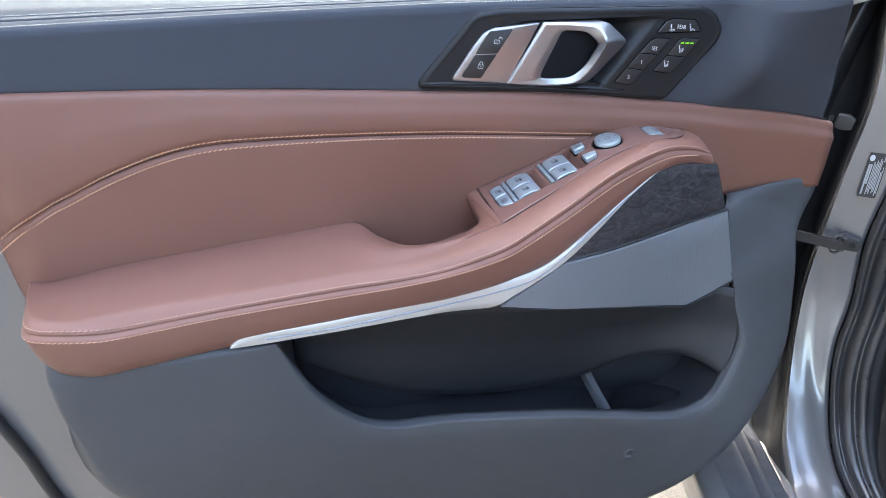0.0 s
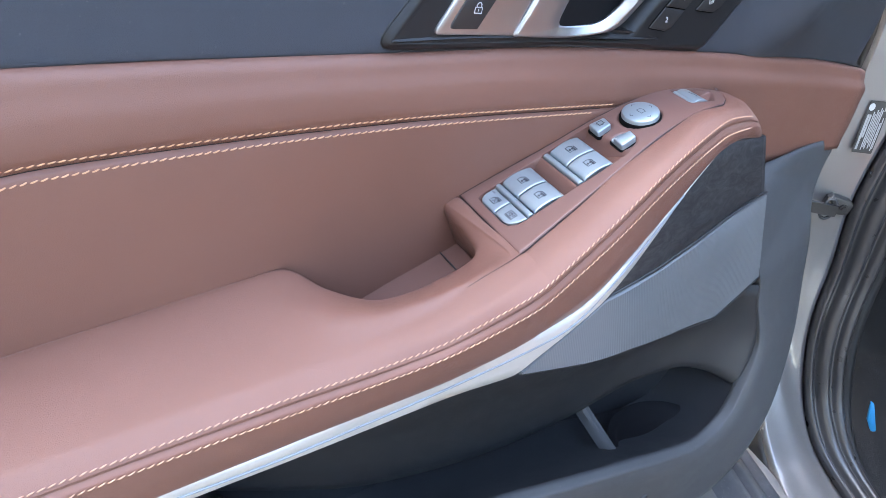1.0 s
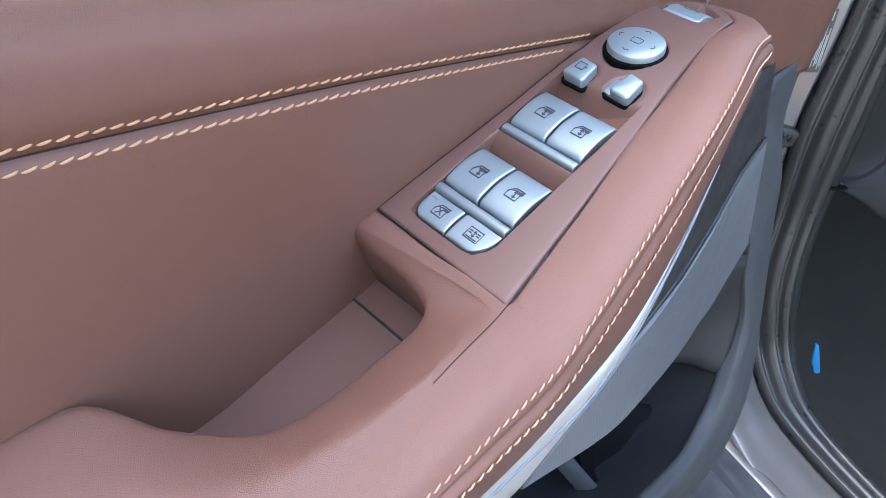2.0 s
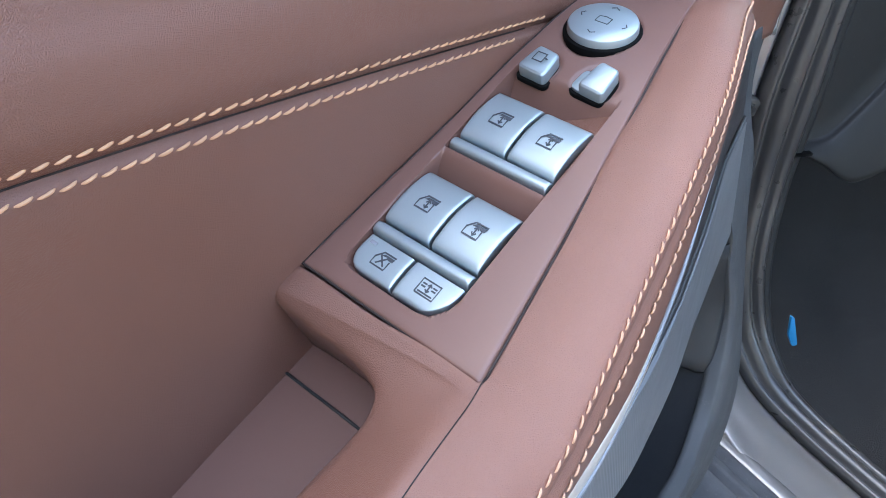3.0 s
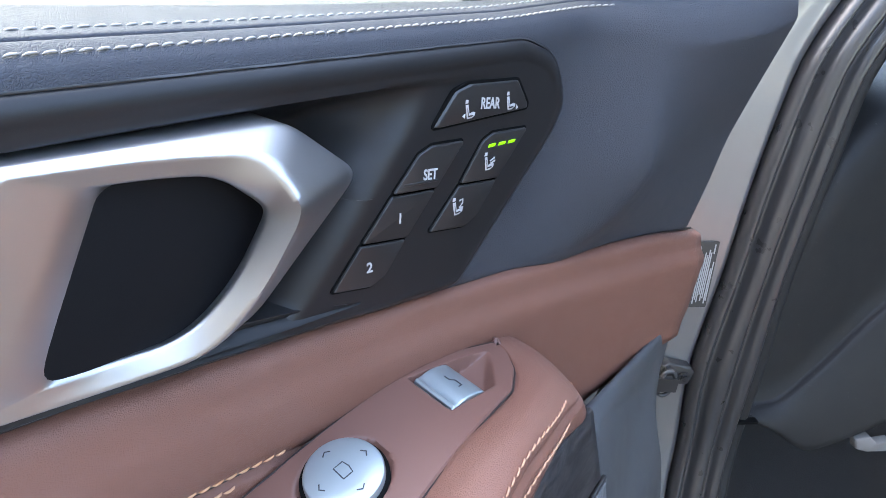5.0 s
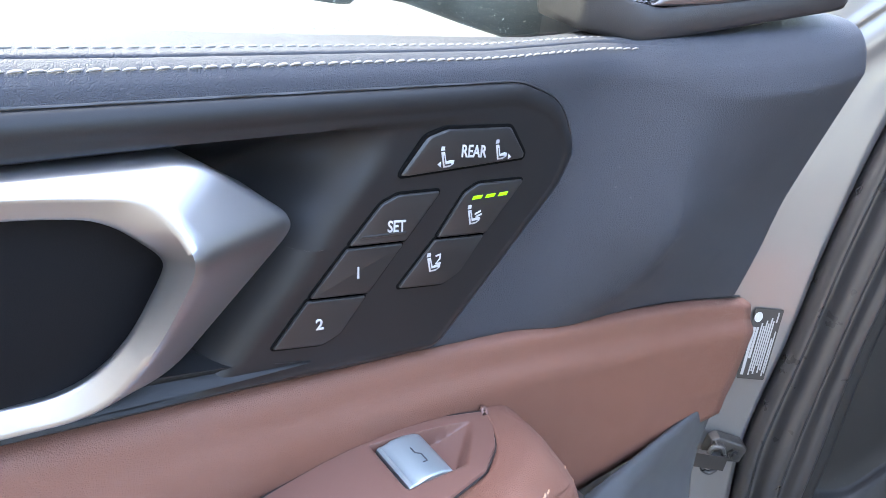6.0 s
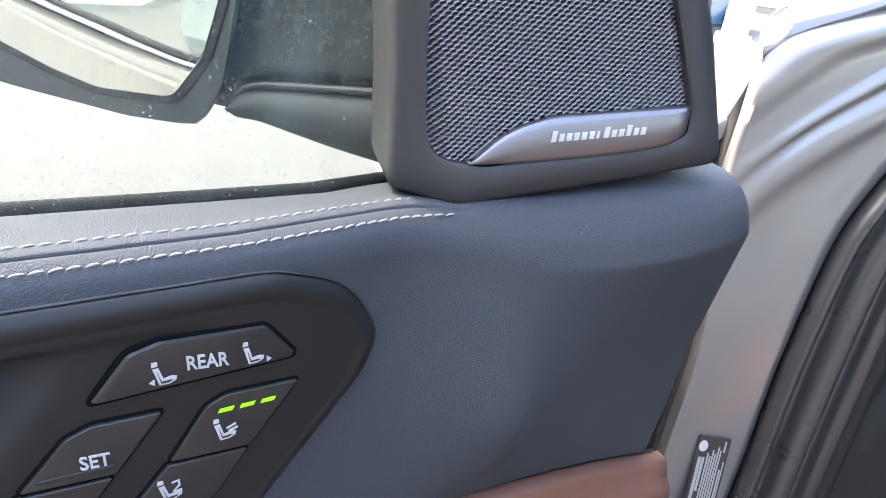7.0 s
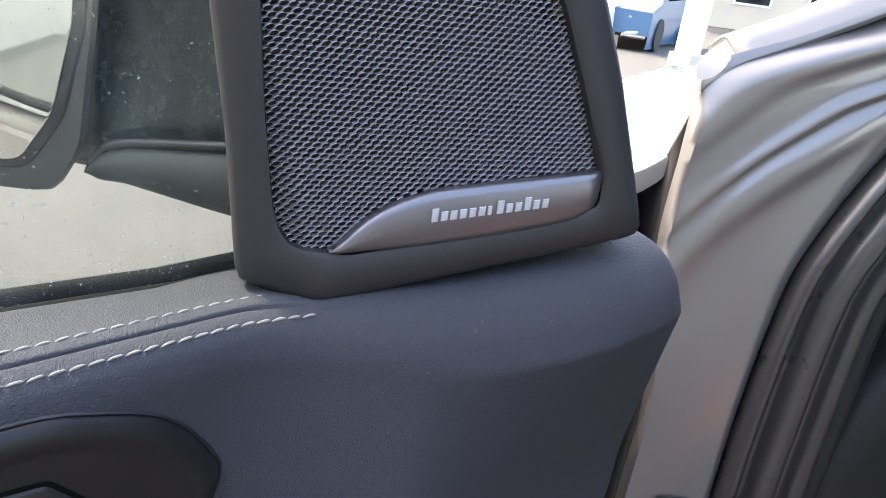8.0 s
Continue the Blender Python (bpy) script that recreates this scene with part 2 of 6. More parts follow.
def part(name, verts, faces, material, parent, label="", flat=False, thick=0.0, sharp=35):
    me = bpy.data.meshes.new(name)
    me.from_pydata([tuple(v) for v in verts], [], [tuple(int(i) for i in f) for f in faces])
    me.materials.append(material)
    me.validate()
    if not flat:
        me.polygons.foreach_set("use_smooth", [True] * len(me.polygons))
        me.set_sharp_from_angle(angle=radians(sharp))
    ob = new(name, me)
    ob.parent = parent
    if label:
        ob["label"] = label
    if thick:
        md = ob.modifiers.new("thickness", "SOLIDIFY")
        md.thickness, md.offset = thick, -1
    return ob


def quads(nv, nu, base=0, wrap=False):
    out = []
    for j in range(nv - 1):
        for i in range(nu if wrap else nu - 1):
            a, b = base + j * nu + i, base + j * nu + (i + 1) % nu
            out.append((a, b, b + nu, a + nu))
    return out


def loft(rows, per_u=6, per_v=4):
    """A grid through rows of control points: rows from bottom to top, points from left to right."""
    a = np.array([curve(r, per=per_u) for r in rows])
    g = np.array([curve(a[:, i], per=per_v) for i in range(a.shape[1])])
    return g.transpose(1, 0, 2)


def sheet(name, rows, material, parent, label="", per_u=6, per_v=4, thick=0.003, keep=None, sharp=50):
    g = loft(rows, per_u, per_v)
    nv, nu = g.shape[:2]
    f = quads(nv, nu)
    v = g.reshape(-1, 3)
    if keep:
        f = [q for q in f if keep(v[list(q)].mean(0))]
    return part(name, v, f, material, parent, label, thick=thick, sharp=sharp)


def inset(loop, d):
    """A closed 2D loop moved inwards by d (the loop runs anticlockwise)."""
    p = np.array(loop, float)
    e = np.roll(p, -1, 0) - np.roll(p, 1, 0)
    n = np.stack([-e[:, 1], e[:, 0]], 1) / np.maximum(np.linalg.norm(e, axis=1), 1e-9)[:, None]
    return p + n * d


def shrink(p, d):
    """Like inset, but towards the middle where a tight corner would fold over."""
    q = inset(p, d)
    if np.any(np.sum((np.roll(p, -1, 0) - p) * (np.roll(q, -1, 0) - q), axis=1) < 0):
        r = p.mean(0) - p
        q = p + r / np.maximum(np.linalg.norm(r, axis=1), 1e-9)[:, None] * d * 1.25
    return q


def ccw(loop):
    p = np.array(loop, float)
    a = np.sum(p[:, 0] * np.roll(p[:, 1], -1) - np.roll(p[:, 0], -1) * p[:, 1])
    return p if a > 0 else p[::-1]


def rounded(corners, r, seg=5):
    """A 2D polygon with rounded corners; r: one radius, or one for each corner."""
    p = [np.array(c, float) for c in corners]
    rs = r if isinstance(r, (list, tuple)) else [r] * len(p)
    out = []
    for i, c in enumerate(p):
        a, b = p[i - 1], p[(i + 1) % len(p)]
        da, db = (a - c) / np.linalg.norm(a - c), (b - c) / np.linalg.norm(b - c)
        ang = math.acos(max(-1, min(1, float(da.dot(db)))))
        k = min(rs[i] / max(math.tan(ang / 2), 1e-6), 0.48 * min(np.linalg.norm(a - c), np.linalg.norm(b - c)))
        if k < 1e-6:
            out.append(c)
            continue
        s, e = c + da * k, c + db * k
        for t in np.linspace(0, 1, seg):
            out.append((1 - t) ** 2 * s + 2 * t * (1 - t) * c + t * t * e)
    return ccw(out)


def door_face(y):
    """Maps (u, v, w) to the door: u along it, v up, w towards the cabin from depth y."""
    return lambda q: np.stack([q[:, 0], y - q[:, 2], q[:, 1]], 1)


def slab(name, loop, depth, bevel, place, material, parent, label="", crown=0.0, steps=3):
    """A solid with the given outline, a rounded front edge and a flat or slightly crowned front. place maps (u, v, w) to the thing."""
    p = ccw(loop)
    n = len(p)
    rings = [np.c_[p, np.full(n, -depth)]]
    for k in range(steps + 1):
        a = k / steps * math.pi / 2
        rings.append(np.c_[shrink(p, bevel * (1 - math.cos(a))), np.full(n, -bevel + bevel * math.sin(a))])
    if crown:
        c = p.mean(0)
        q = inset(p, bevel)
        for f in (0.66, 0.33):
            rings.append(np.c_[c + (q - c) * f, np.full(n, crown * (1 - f * f))])
    v = np.vstack(rings)
    f = quads(len(rings), n, wrap=True)
    f.append(tuple(range((len(rings) - 1) * n, len(rings) * n)))
    f.append(tuple(reversed(range(n))))
    return part(name, place(v), f, material, parent, label, sharp=26)


def thread(name, path, pitch, length, width, normal, material, parent, label="", slant=0.25):
    """One row of stitches along a path: small capsules that lie on the surface."""
    c = even(path, step=pitch)
    v, f = [], []
    n0 = np.array(normal, float)
    rnd = random.Random(len(c))
    for i in range(len(c) - 1):
        d = c[i + 1] - c[i]
        d = d / np.linalg.norm(d)
        side = np.cross(n0, d)
        side /= np.linalg.norm(side)
        up = np.cross(d, side)
        d2 = d + side * (slant + rnd.uniform(-0.06, 0.06))
        d2 /= np.linalg.norm(d2)
        s2 = np.cross(up, d2)
        mid = (c[i] + c[i + 1]) / 2
        b = len(v)
        for t, w, h in ((-0.5, 0.35, -0.4), (-0.32, 0.9, 0.35), (0, 1.0, 0.75), (0.32, 0.9, 0.35), (0.5, 0.35, -0.4)):
            for a in range(6):
                an = a / 6 * 2 * math.pi
                v.append(mid + d2 * t * length + s2 * math.cos(an) * width * w * 0.5 + up * (math.sin(an) * width * w * 0.5 + h * width * 0.5))
        f += quads(5, 6, b, wrap=True)
        f.append(tuple(range(b, b + 6))[::-1])
        f.append(tuple(range(b + 24, b + 30)))
    return tagged(part(name, v, f, material, parent, label, sharp=80), kind="stuff")


def tube(name, path, radius, material, parent, label="", seg=8, closed=False):
    c = np.array(path, float)
    n = len(c)
    v = []
    for i in range(n):
        a, b = (c[i - 1], c[(i + 1) % n]) if closed else (c[max(i - 1, 0)], c[min(i + 1, n - 1)])
        d = (b - a) / np.linalg.norm(b - a)
        h = np.array((0, 0, 1.0)) if abs(d[2]) < 0.9 else np.array((0, 1.0, 0))
        s = np.cross(d, h)
        s /= np.linalg.norm(s)
        u = np.cross(s, d)
        for k in range(seg):
            an = k / seg * 2 * math.pi
            v.append(c[i] + radius * (math.cos(an) * s + math.sin(an) * u))
    f = quads(n, seg, wrap=True)
    if closed:
        f += [((n - 1) * seg + k, (n - 1) * seg + (k + 1) % seg, (k + 1) % seg, k) for k in range(seg)]
    else:
        f += [tuple(range(seg))[::-1], tuple(range((n - 1) * seg, n * seg))]
    return part(name, v, f, material, parent, label, sharp=60)


def strokes(name, polylines, width, depth, place, material, parent, label=""):
    """Printed or raised lines: each polyline of (u, v) becomes a thin bar."""
    v, f = [], []
    for line in polylines:
        p = np.array(line, float)
        d = np.gradient(p, axis=0)
        d /= np.maximum(np.linalg.norm(d, axis=1), 1e-9)[:, None]
        n = np.stack([-d[:, 1], d[:, 0]], 1) * width / 2
        b = len(v)
        for i in range(len(p)):
            for q, w in ((p[i] + n[i], 0), (p[i] + n[i], depth), (p[i] - n[i], depth), (p[i] - n[i], 0)):
                v.append((q[0], q[1], w))
        f += quads(len(p), 4, b, wrap=True)
        f += [(b, b + 1, b + 2, b + 3), tuple(b + 4 * (len(p) - 1) + k for k in (3, 2, 1, 0))]
    return part(name, place(np.array(v)), f, material, parent, label, flat=True)


def lettering(name, text, size, at, place, material, parent, lean=0.0, squeeze=1.0):
    """Printed letters, centred at (u, v)."""
    cu = bpy.data.curves.new(name, "FONT")
    cu.body, cu.size, cu.align_x, cu.align_y, cu.extrude = text, size, "CENTER", "CENTER", 0.00012
    cu.offset = size * 0.018
    cu.resolution_u = 3
    tmp = new(name, cu)
    me = bpy.data.meshes.new_from_object(tmp.evaluated_get(bpy.context.evaluated_depsgraph_get()))
    bpy.data.objects.remove(tmp)
    co = np.array([v.co for v in me.vertices])
    q = np.c_[co[:, 0] * squeeze + co[:, 1] * lean + at[0], co[:, 1] + at[1], co[:, 2] + 0.00015]
    fs = [tuple(p.vertices) for p in me.polygons]
    bpy.data.meshes.remove(me)
    return part(name, place(q), fs, material, parent, flat=True)
# ---- the car door ----
CAR_TILT = Matrix.Translation((0, 0, 0.98)) @ Matrix.Rotation(radians(8.2), 4, "Y") @ Matrix.Translation((0, 0, -0.98))
door = car = thing("car", "grey metallic car, its cognac leather trimmed front door wide open", "car", CAR_TILT)


def lerp(x, xs, ys):
    return float(np.interp(x, xs, ys))


_fx = np.linspace(-.5, .5, 501)
_fy = np.interp(_fx, [-.5, -.19, .1, .165, .235, .277, .364, .45], [-.108, -.108, -.112, -.117, -.105, -.097, -.0765, -.066])
_fs = np.interp(_fx, [-.4, -.19, .28], [.2, .3, 1])
_bell = np.exp(-np.linspace(-2, 2, 61) ** 2)
_fy, _fs = (np.convolve(np.pad(q, 30, mode="edge"), _bell / _bell.sum(), mode="valid") for q in (_fy, _fs))


def front_y(x, z):
    """Depth of the outer face of the armrest, wood and loudspeaker cover."""
    return lerp(x, _fx, _fy) - .19 * lerp(x, _fx, _fs) * (.85 - z)


def belt_z(x):
    return lerp(x, [-.6, -.385, -.145, .013, .131, .188, .302, .37, .40, .44, .474], [.968, 1.007, 1.046, 1.070, 1.086, 1.0925, 1.1065, 1.118, 1.1245, 1.1365, 1.1465])


def belt_gap(x):
    """How far the upper row of stitches lies above the lower one."""
    return lerp(x, [-.385, .13, .36], [.0070, .0030, .0018])


def belt_y(x):
    return lerp(x, [.355, .375, .41, .445, .475], [0, -.004, -.020, -.037, -.047])


SEAM_X = [-.46, -.36, -.27, -.14, 0, .146, .24, .313, .36, .40, .433, .47, .51]
SEAM_Z = [.940, .950, .959, .9695, .9775, .9870, .9878, .9874, .9870, .9868, .9865, .9865, .986]


CREASE_Z = [.975, .994, 1.013, 1.055, 1.094, 1.124, 1.14]
CREASE_X = [.388, .391, .397, .399, .413, .452, .470]
CREASE_Y = [-.007, -.013, -.025, -.038, -.048, -.053, -.053]
EDGE_Z = [.975, .985, 1.025, 1.065, 1.102, 1.135]
EDGE_X = [.562, .560, .546, .525, .501, .481]
EDGE_Y = [-.014, -.015, -.021, -.029, -.042, -.053]


def flare_y(x, z):
    """Depth of the upper trim where it swells towards the hinge: a soft diagonal ridge."""
    def raw(x, z):
        xc, yc = lerp(z, CREASE_Z, CREASE_X), lerp(z, CREASE_Z, CREASE_Y)
        xr, yr = lerp(z, EDGE_Z, EDGE_X), lerp(z, EDGE_Z, EDGE_Y)
        if x < xc:
            return -.004 + (yc + .004) * max(0, (x - .345) / (xc - .345)) ** 1.3
        t = (x - xc) / max(.004, xr - xc)
        # hollowed beyond the ridge
        return yc + (yr - yc) * min(1.2, t) + .0060 * math.sin(math.pi * min(1, max(0, t)) ** .65) * smooth01((1.125 - z) / .03)
    tot = 0
    for dx in (-.009, -.0045, 0, .0045, .009):
        for dz in (-.007, 0, .007):
            tot += raw(x + dx, z + dz)
    return tot / 15


TRIM_ROLL = [(0, -.0005, .003), (0, .0006, -.0018), (0, .008, -.0028), (.26, 0, -.0032), (.52, 0, -.0038), (1, -.016, -.0046), (1, -.008, -.0050), (1, -.0025, -.0036), (1, .0006, -.0004), (1.6, 0, .0030), (2, 0, .0040), (2.4, 0, .0050), (3, 0, .0094), (4, 0, .016), (5, 0, .034), (6, 0, .046)]
TRIM_PLAIN = [(0, -.0005, .004), (0, .0006, .0006), (0, .012, 0), (.26, 0, 0), (.52, 0, 0), (1, -.016, 0), (1, -.010, .0006), (1, -.0045, .0024), (1, .000, .0056), (1, .0014, .0072), (1, .0024, .0088), (1, .0031, .0105), (1, .0038, .013), (1, .0042, .018), (1, .0035, .030), (1, .000, .048)]


def belt_lift(x):
    """How the top of the belt rises or falls behind its stitching."""
    return lerp(x, [-.46, -.39, -.29, -.1, .14, .22, .30, .37], [.013, .012, .009, .004, .0004, -.0018, -.0030, -.0068])


def roll_z(x, f, dz):
    """Height of a point of the stitched section over the seam."""
    sz, b, gp = lerp(x, SEAM_X, SEAM_Z), belt_z(x), belt_gap(x)
    if f <= 1:
        return sz + (b - sz) * f + dz
    return b + lerp(f, [1, 1.6, 2, 2.4, 3, 4, 5, 6], [.0006, gp * .36 + .0010, gp * .48 - .0009, gp * .60 + .0008, gp + .0002, gp + .0006 + belt_lift(x) * .4, gp + belt_lift(x), gp + belt_lift(x) - .006]) + dz


def trim_y(x, z):
    """Depth of the upper trim's face."""
    zs = [roll_z(x, f, dz) for f, dz, y in TRIM_ROLL[:9]]
    y = float(np.interp(z, zs, [q[2] for q in TRIM_ROLL[:9]]))
    if x > .345:
        k = smooth01((x - .345) / .045)
        y = y * (1 - k) + flare_y(x, z) * k
    return y


def upper_trim():
    xs = np.concatenate([np.linspace(-.46, -.02, 90), np.linspace(-.016, .340, 140), np.linspace(.343, .48, 56)])
    per = 7
    ra, rb = [], []
    for x in xs:
        sx = x if x <= .345 else .345 + (x - .345) / .135 * .216
        sz, b = lerp(sx, SEAM_X + [.56], SEAM_Z + [.984]), belt_z(x)
        a = curve([(x, y, roll_z(x, f, dz)) for f, dz, y in TRIM_ROLL], per=per)
        if x <= .345:
            ra.append(a)
            continue
        # towards the hinge the stitched roll runs out into a plain rounded shoulder that swells outwards
        t = (x - .345) / .135
        pts = []
        for f, dz, back in TRIM_PLAIN:
            z = (sz if f == 0 else sz + (b - .016 - sz) * min(1, f) if f < 1 else b) + dz
            xr = lerp(z, EDGE_Z + [1.152], EDGE_X + [.474])
            xx = .345 + t * (xr - .345)
            y = flare_y(xx, min(z, b - .016)) + back
            if t > .93:
                y += .016 * ((t - .93) / .07) ** 2
            pts.append((xx, y, z))
        p = curve(pts, per=per)
        k = smooth01((x - .345) / .045)
        ra.append(a * (1 - k) + p * k)
    g = np.array(ra).transpose(1, 0, 2)
    nv, nu = g.shape[:2]
    v = g.reshape(-1, 3)
    fs = [q for q in quads(nv, nu) if not inside(*v[list(q)].mean(0)[[0, 2]], BEZEL_HOLE) or v[list(q)].mean(0)[2] > 1.12]
    part("upper_trim", v, fs, GREY_LEATHER, door, "charcoal grained leather upper trim", thick=.003, sharp=60)
    low = [(x, -.0012 - .010 * smooth01((x - .350) / .045), belt_z(x) + .0004) for x in np.linspace(-.46, .372, 90)]
    high = [(x, .0090 - .008 * smooth01((x - .350) / .045), belt_z(x) + belt_gap(x) + .0002) for x in np.linspace(-.46, .364, 90)]
    for path in (low, high):
        thread("belt_stitching", path, .0039, .0035, .00075, (0, -.45, .9), THREAD_GREY, door, "pale grey double stitching", slant=.12)
    seam = [(x, lerp(x, [.31, .40], [.0005, -.006]) + (flare_y(x, .982) + .006) * smooth01((x - .36) / .04) + .0012, lerp(x, SEAM_X + [.56], SEAM_Z + [.984]) - .0008) for x in np.linspace(-.46, .556, 60)]
    # thin dark tube draws the shadow in the seam
    tube("trim_seam_shade", seam, .0008, RUBBER, door, "dark line for the seam shadow between grey and cognac trim", seg=6)


def inside(x, z, poly):
    c = False
    n = len(poly)
    for i in range(n):
        (x0, z0), (x1, z1) = poly[i], poly[(i + 1) % n]
        if (z0 > z) != (z1 > z) and x < (x1 - x0) * (z - z0) / (z1 - z0) + x0:
            c = not c
    return c


BEZEL_LINE = rounded([(-.008, .9795), (.046, 1.064), (.075, 1.0725), (.147, 1.0808), (.312, 1.1005), (.3365, 1.0958), (.3535, 1.0765), (.3505, 1.0610), (.307, .9892), (.146, .9868)], [.010, .02, .04, .2, .02, .03, .012, .02, .010, .3], 8)
BEZEL_IN = [tuple(q) for q in inset(ccw(BEZEL_LINE), .0006)]
BEZEL_HOLE = [tuple(q) for q in inset(ccw(BEZEL_LINE), .005)]


def smooth01(t):
    t = max(0.0, min(1.0, t))
    return t * t * (3 - 2 * t)


def scoop(x, z):
    """How deep the bezel is hollowed behind the pull handle, under a crisp crease."""
    under = 1.0700 + (x - .152) * .130 - z
    a = smooth01((x - .075) / .05) * smooth01((.220 + (z - 1.003) * .56 - x) / .030)
    t = max(0, min(1, under / .026))
    deep = .037 * a * (1 - (1 - t) ** 1.7) * smooth01((z - .994) / .012)
    step = .0011 * smooth01(under / .0025) * smooth01((x - .10) / .04) * smooth01((.308 - x) / .05) * smooth01((z - 1.06) / .02)
    return deep + step


def handle_bezel():
    loop = even(np.array(BEZEL_LINE), n=220, closed=True)
    rings = []
    out = ccw(loop)
    edge_y = np.array([trim_y(*p) for p in out])
    flat = -.0078
    for d, w, k in ((.0002, .004, 0), (.0002, -.0006, 0), (.0007, -.0013, 0), (.0014, -.0017, .1), (.0026, -.0024, .35), (.0042, -.0028, .6), (.0062, 0, 1)):
        q = inset(out, d)
        y = (edge_y + w) * (1 - k) + flat * k
        rings.append(np.stack([q[:, 0], y, q[:, 1]], 1))
    q0 = inset(out, .0062)
    seg = np.clip(q0[:, 0], .06, .29)
    cen = np.stack([seg, 1.020 + (seg - .06) * .12], 1)
    for f in list(np.linspace(.985, .30, 26)) + [.2, .1, 0]:
        q = cen + (q0 - cen) * f
        rings.append(np.stack([q[:, 0], [-.0075 + scoop(*p) for p in q], q[:, 1]], 1))
    f = quads(len(rings), 220, wrap=True)
    part("handle_bezel", np.vstack(rings), f, BEZEL, door, "satin black control surround", sharp=60)
    joint = even(inset(out, -.0003), n=160, closed=True)
    tube("bezel_joint", [(u, trim_y(u, w) + .0001, w) for u, w in joint], .0006, RUBBER, door, "fine dark joint round the control surround", seg=6, closed=True)
    lo = curve([(.004, -.0088, .9880), (.07, -.0094, .9935), (.146, -.0096, .9965), (.215, -.0092, .9980), (.246, -.0082, .9990)], per=8)
    hi = curve([(.008, -.0070, .9935), (.07, -.0062, 1.0005), (.146, -.0058, 1.0045), (.215, -.0070, 1.0030), (.246, -.0080, .9994)], per=8)
    sheet("bezel_ledge", [[(x, y + .006, z - .002) for x, y, z in lo], lo, [tuple((a + b) / 2 + np.array((0, .0025, 0))) for a, b in zip(lo, hi)], hi, [(x, y + .012, z + .001) for x, y, z in hi]], BEZEL, door, "black ledge under the handle", per_u=1, per_v=3, thick=.001)


def handle():
    base = [(.032, .9935), (.0505, 1.031), (.060, 1.047), (.070, 1.053), (.1208, 1.0640), (.0978, .9955)]
    plate = slab("handle_plate", rounded(base, [.004, .02, .012, .008, .001, .001]), .014, .0025, door_face(-.010), SILVER, door, "satin silver plate round the lock buttons")
    up = rounded([(.0655, 1.0495), (.091, 1.0545), (.0790, 1.0275), (.0545, 1.0245), (.0575, 1.033)], [.004, .001, .001, .001, .003])
    lo = rounded([(.0540, 1.0235), (.0785, 1.0265), (.0655, .9995), (.0425, .9985)], [.001, .001, .001, .003])
    for nm, lp in (("unlock_button", up), ("lock_button", lo)):
        slab(nm, lp, .006, .0007, door_face(-.0108), BUTTON_BLACK, plate, "black button with a white padlock sign")
    pl = door_face(-.0109)
    for cx, cz, op in ((.0755, 1.040, True), (.0625, 1.0125, False)):
        body = [[(cx - .0028, cz - .0022), (cx + .0028, cz - .0022), (cx + .0028, cz + .0016), (cx - .0028, cz + .0016), (cx - .0028, cz - .0022)], [(cx, cz - .001), (cx, cz + .0004)]]
        o = .0034 if op else 0
        bow = [[(cx + o - .0017, cz + .0016 if not op else cz + .003), (cx + o - .0017, cz + .0036), (cx + o - .0008, cz + .0048), (cx + o + .0008, cz + .0048), (cx + o + .0017, cz + .0036), (cx + o + .0017, cz + (.0016 if not op else .0028))]]
        strokes("padlock_sign", body + bow, .0007, .0002, pl, WHITE_MARK, plate)
    # the pull: broad stem, bars above and below, a proud faceted grip; the stem's flank rolls back into the well
    back = [(.0963, .010, .9953), (.1100, .010, 1.0300), (.1237, .010, 1.0648), (.1580, .010, 1.0690), (.1915, .010, 1.0728), (.2235, .010, 1.0570), (.2255, .010, 1.0525), (.2100, .010, 1.0300), (.1930, .010, 1.0060), (.1500, .010, .9965)]
    edge = [(.0965, -.0095, .9953), (.1102, -.0105, 1.0300), (.1239, -.0105, 1.0646), (.1580, -.0120, 1.0688), (.1985, -.0120, 1.0735), (.2270, -.0120, 1.0570), (.2285, -.0112, 1.0520), (.2125, -.0090, 1.0270), (.1965, -.0080, 1.0035), (.1500, -.0100, .9962)]
    ridge = [(.0985, -.0120, .9970), (.1120, -.0130, 1.0300), (.1255, -.0130, 1.0630), (.1585, -.0165, 1.0668), (.1855, -.0235, 1.0690), (.1915, -.0330, 1.0575), (.1918, -.0330, 1.0520), (.1870, -.0275, 1.0290), (.1770, -.0195, 1.0050), (.1490, -.0125, .9985)]
    lip = [(.1260, -.0125, 1.0045), (.1330, -.0130, 1.0300), (.1420, -.0130, 1.0588), (.1600, -.0150, 1.0605), (.1740, -.0185, 1.0612), (.1880, -.0200, 1.0510), (.1878, -.0195, 1.0460), (.1815, -.0175, 1.0260), (.1705, -.0140, 1.0100), (.1480, -.0105, 1.0055)]
    flank = [(.1395, -.0085, 1.0065), (.1450, -.0085, 1.0300), (.1525, -.0085, 1.0585), (.1630, -.0110, 1.0610), (.1750, -.0150, 1.0615), (.1925, -.0165, 1.0520), (.1922, -.0160, 1.0460), (.1855, -.0140, 1.0250), (.1725, -.0105, 1.0085), (.1500, -.0070, 1.0060)]
    inner = [(.1545, .0100, 1.0100), (.1590, .0100, 1.0300), (.1645, .0100, 1.0560), (.1690, .006, 1.0590), (.1755, .004, 1.0610), (.2060, .003, 1.0540), (.2060, .003, 1.0460), (.1970, .003, 1.0250), (.1820, .003, 1.0080), (.1575, .006, 1.0075)]
    well = [(x, .034, z) for x, y, z in inner]
    soft = (.003, .02, .002, .03, .008, .005, .005, .03, .012, .03)
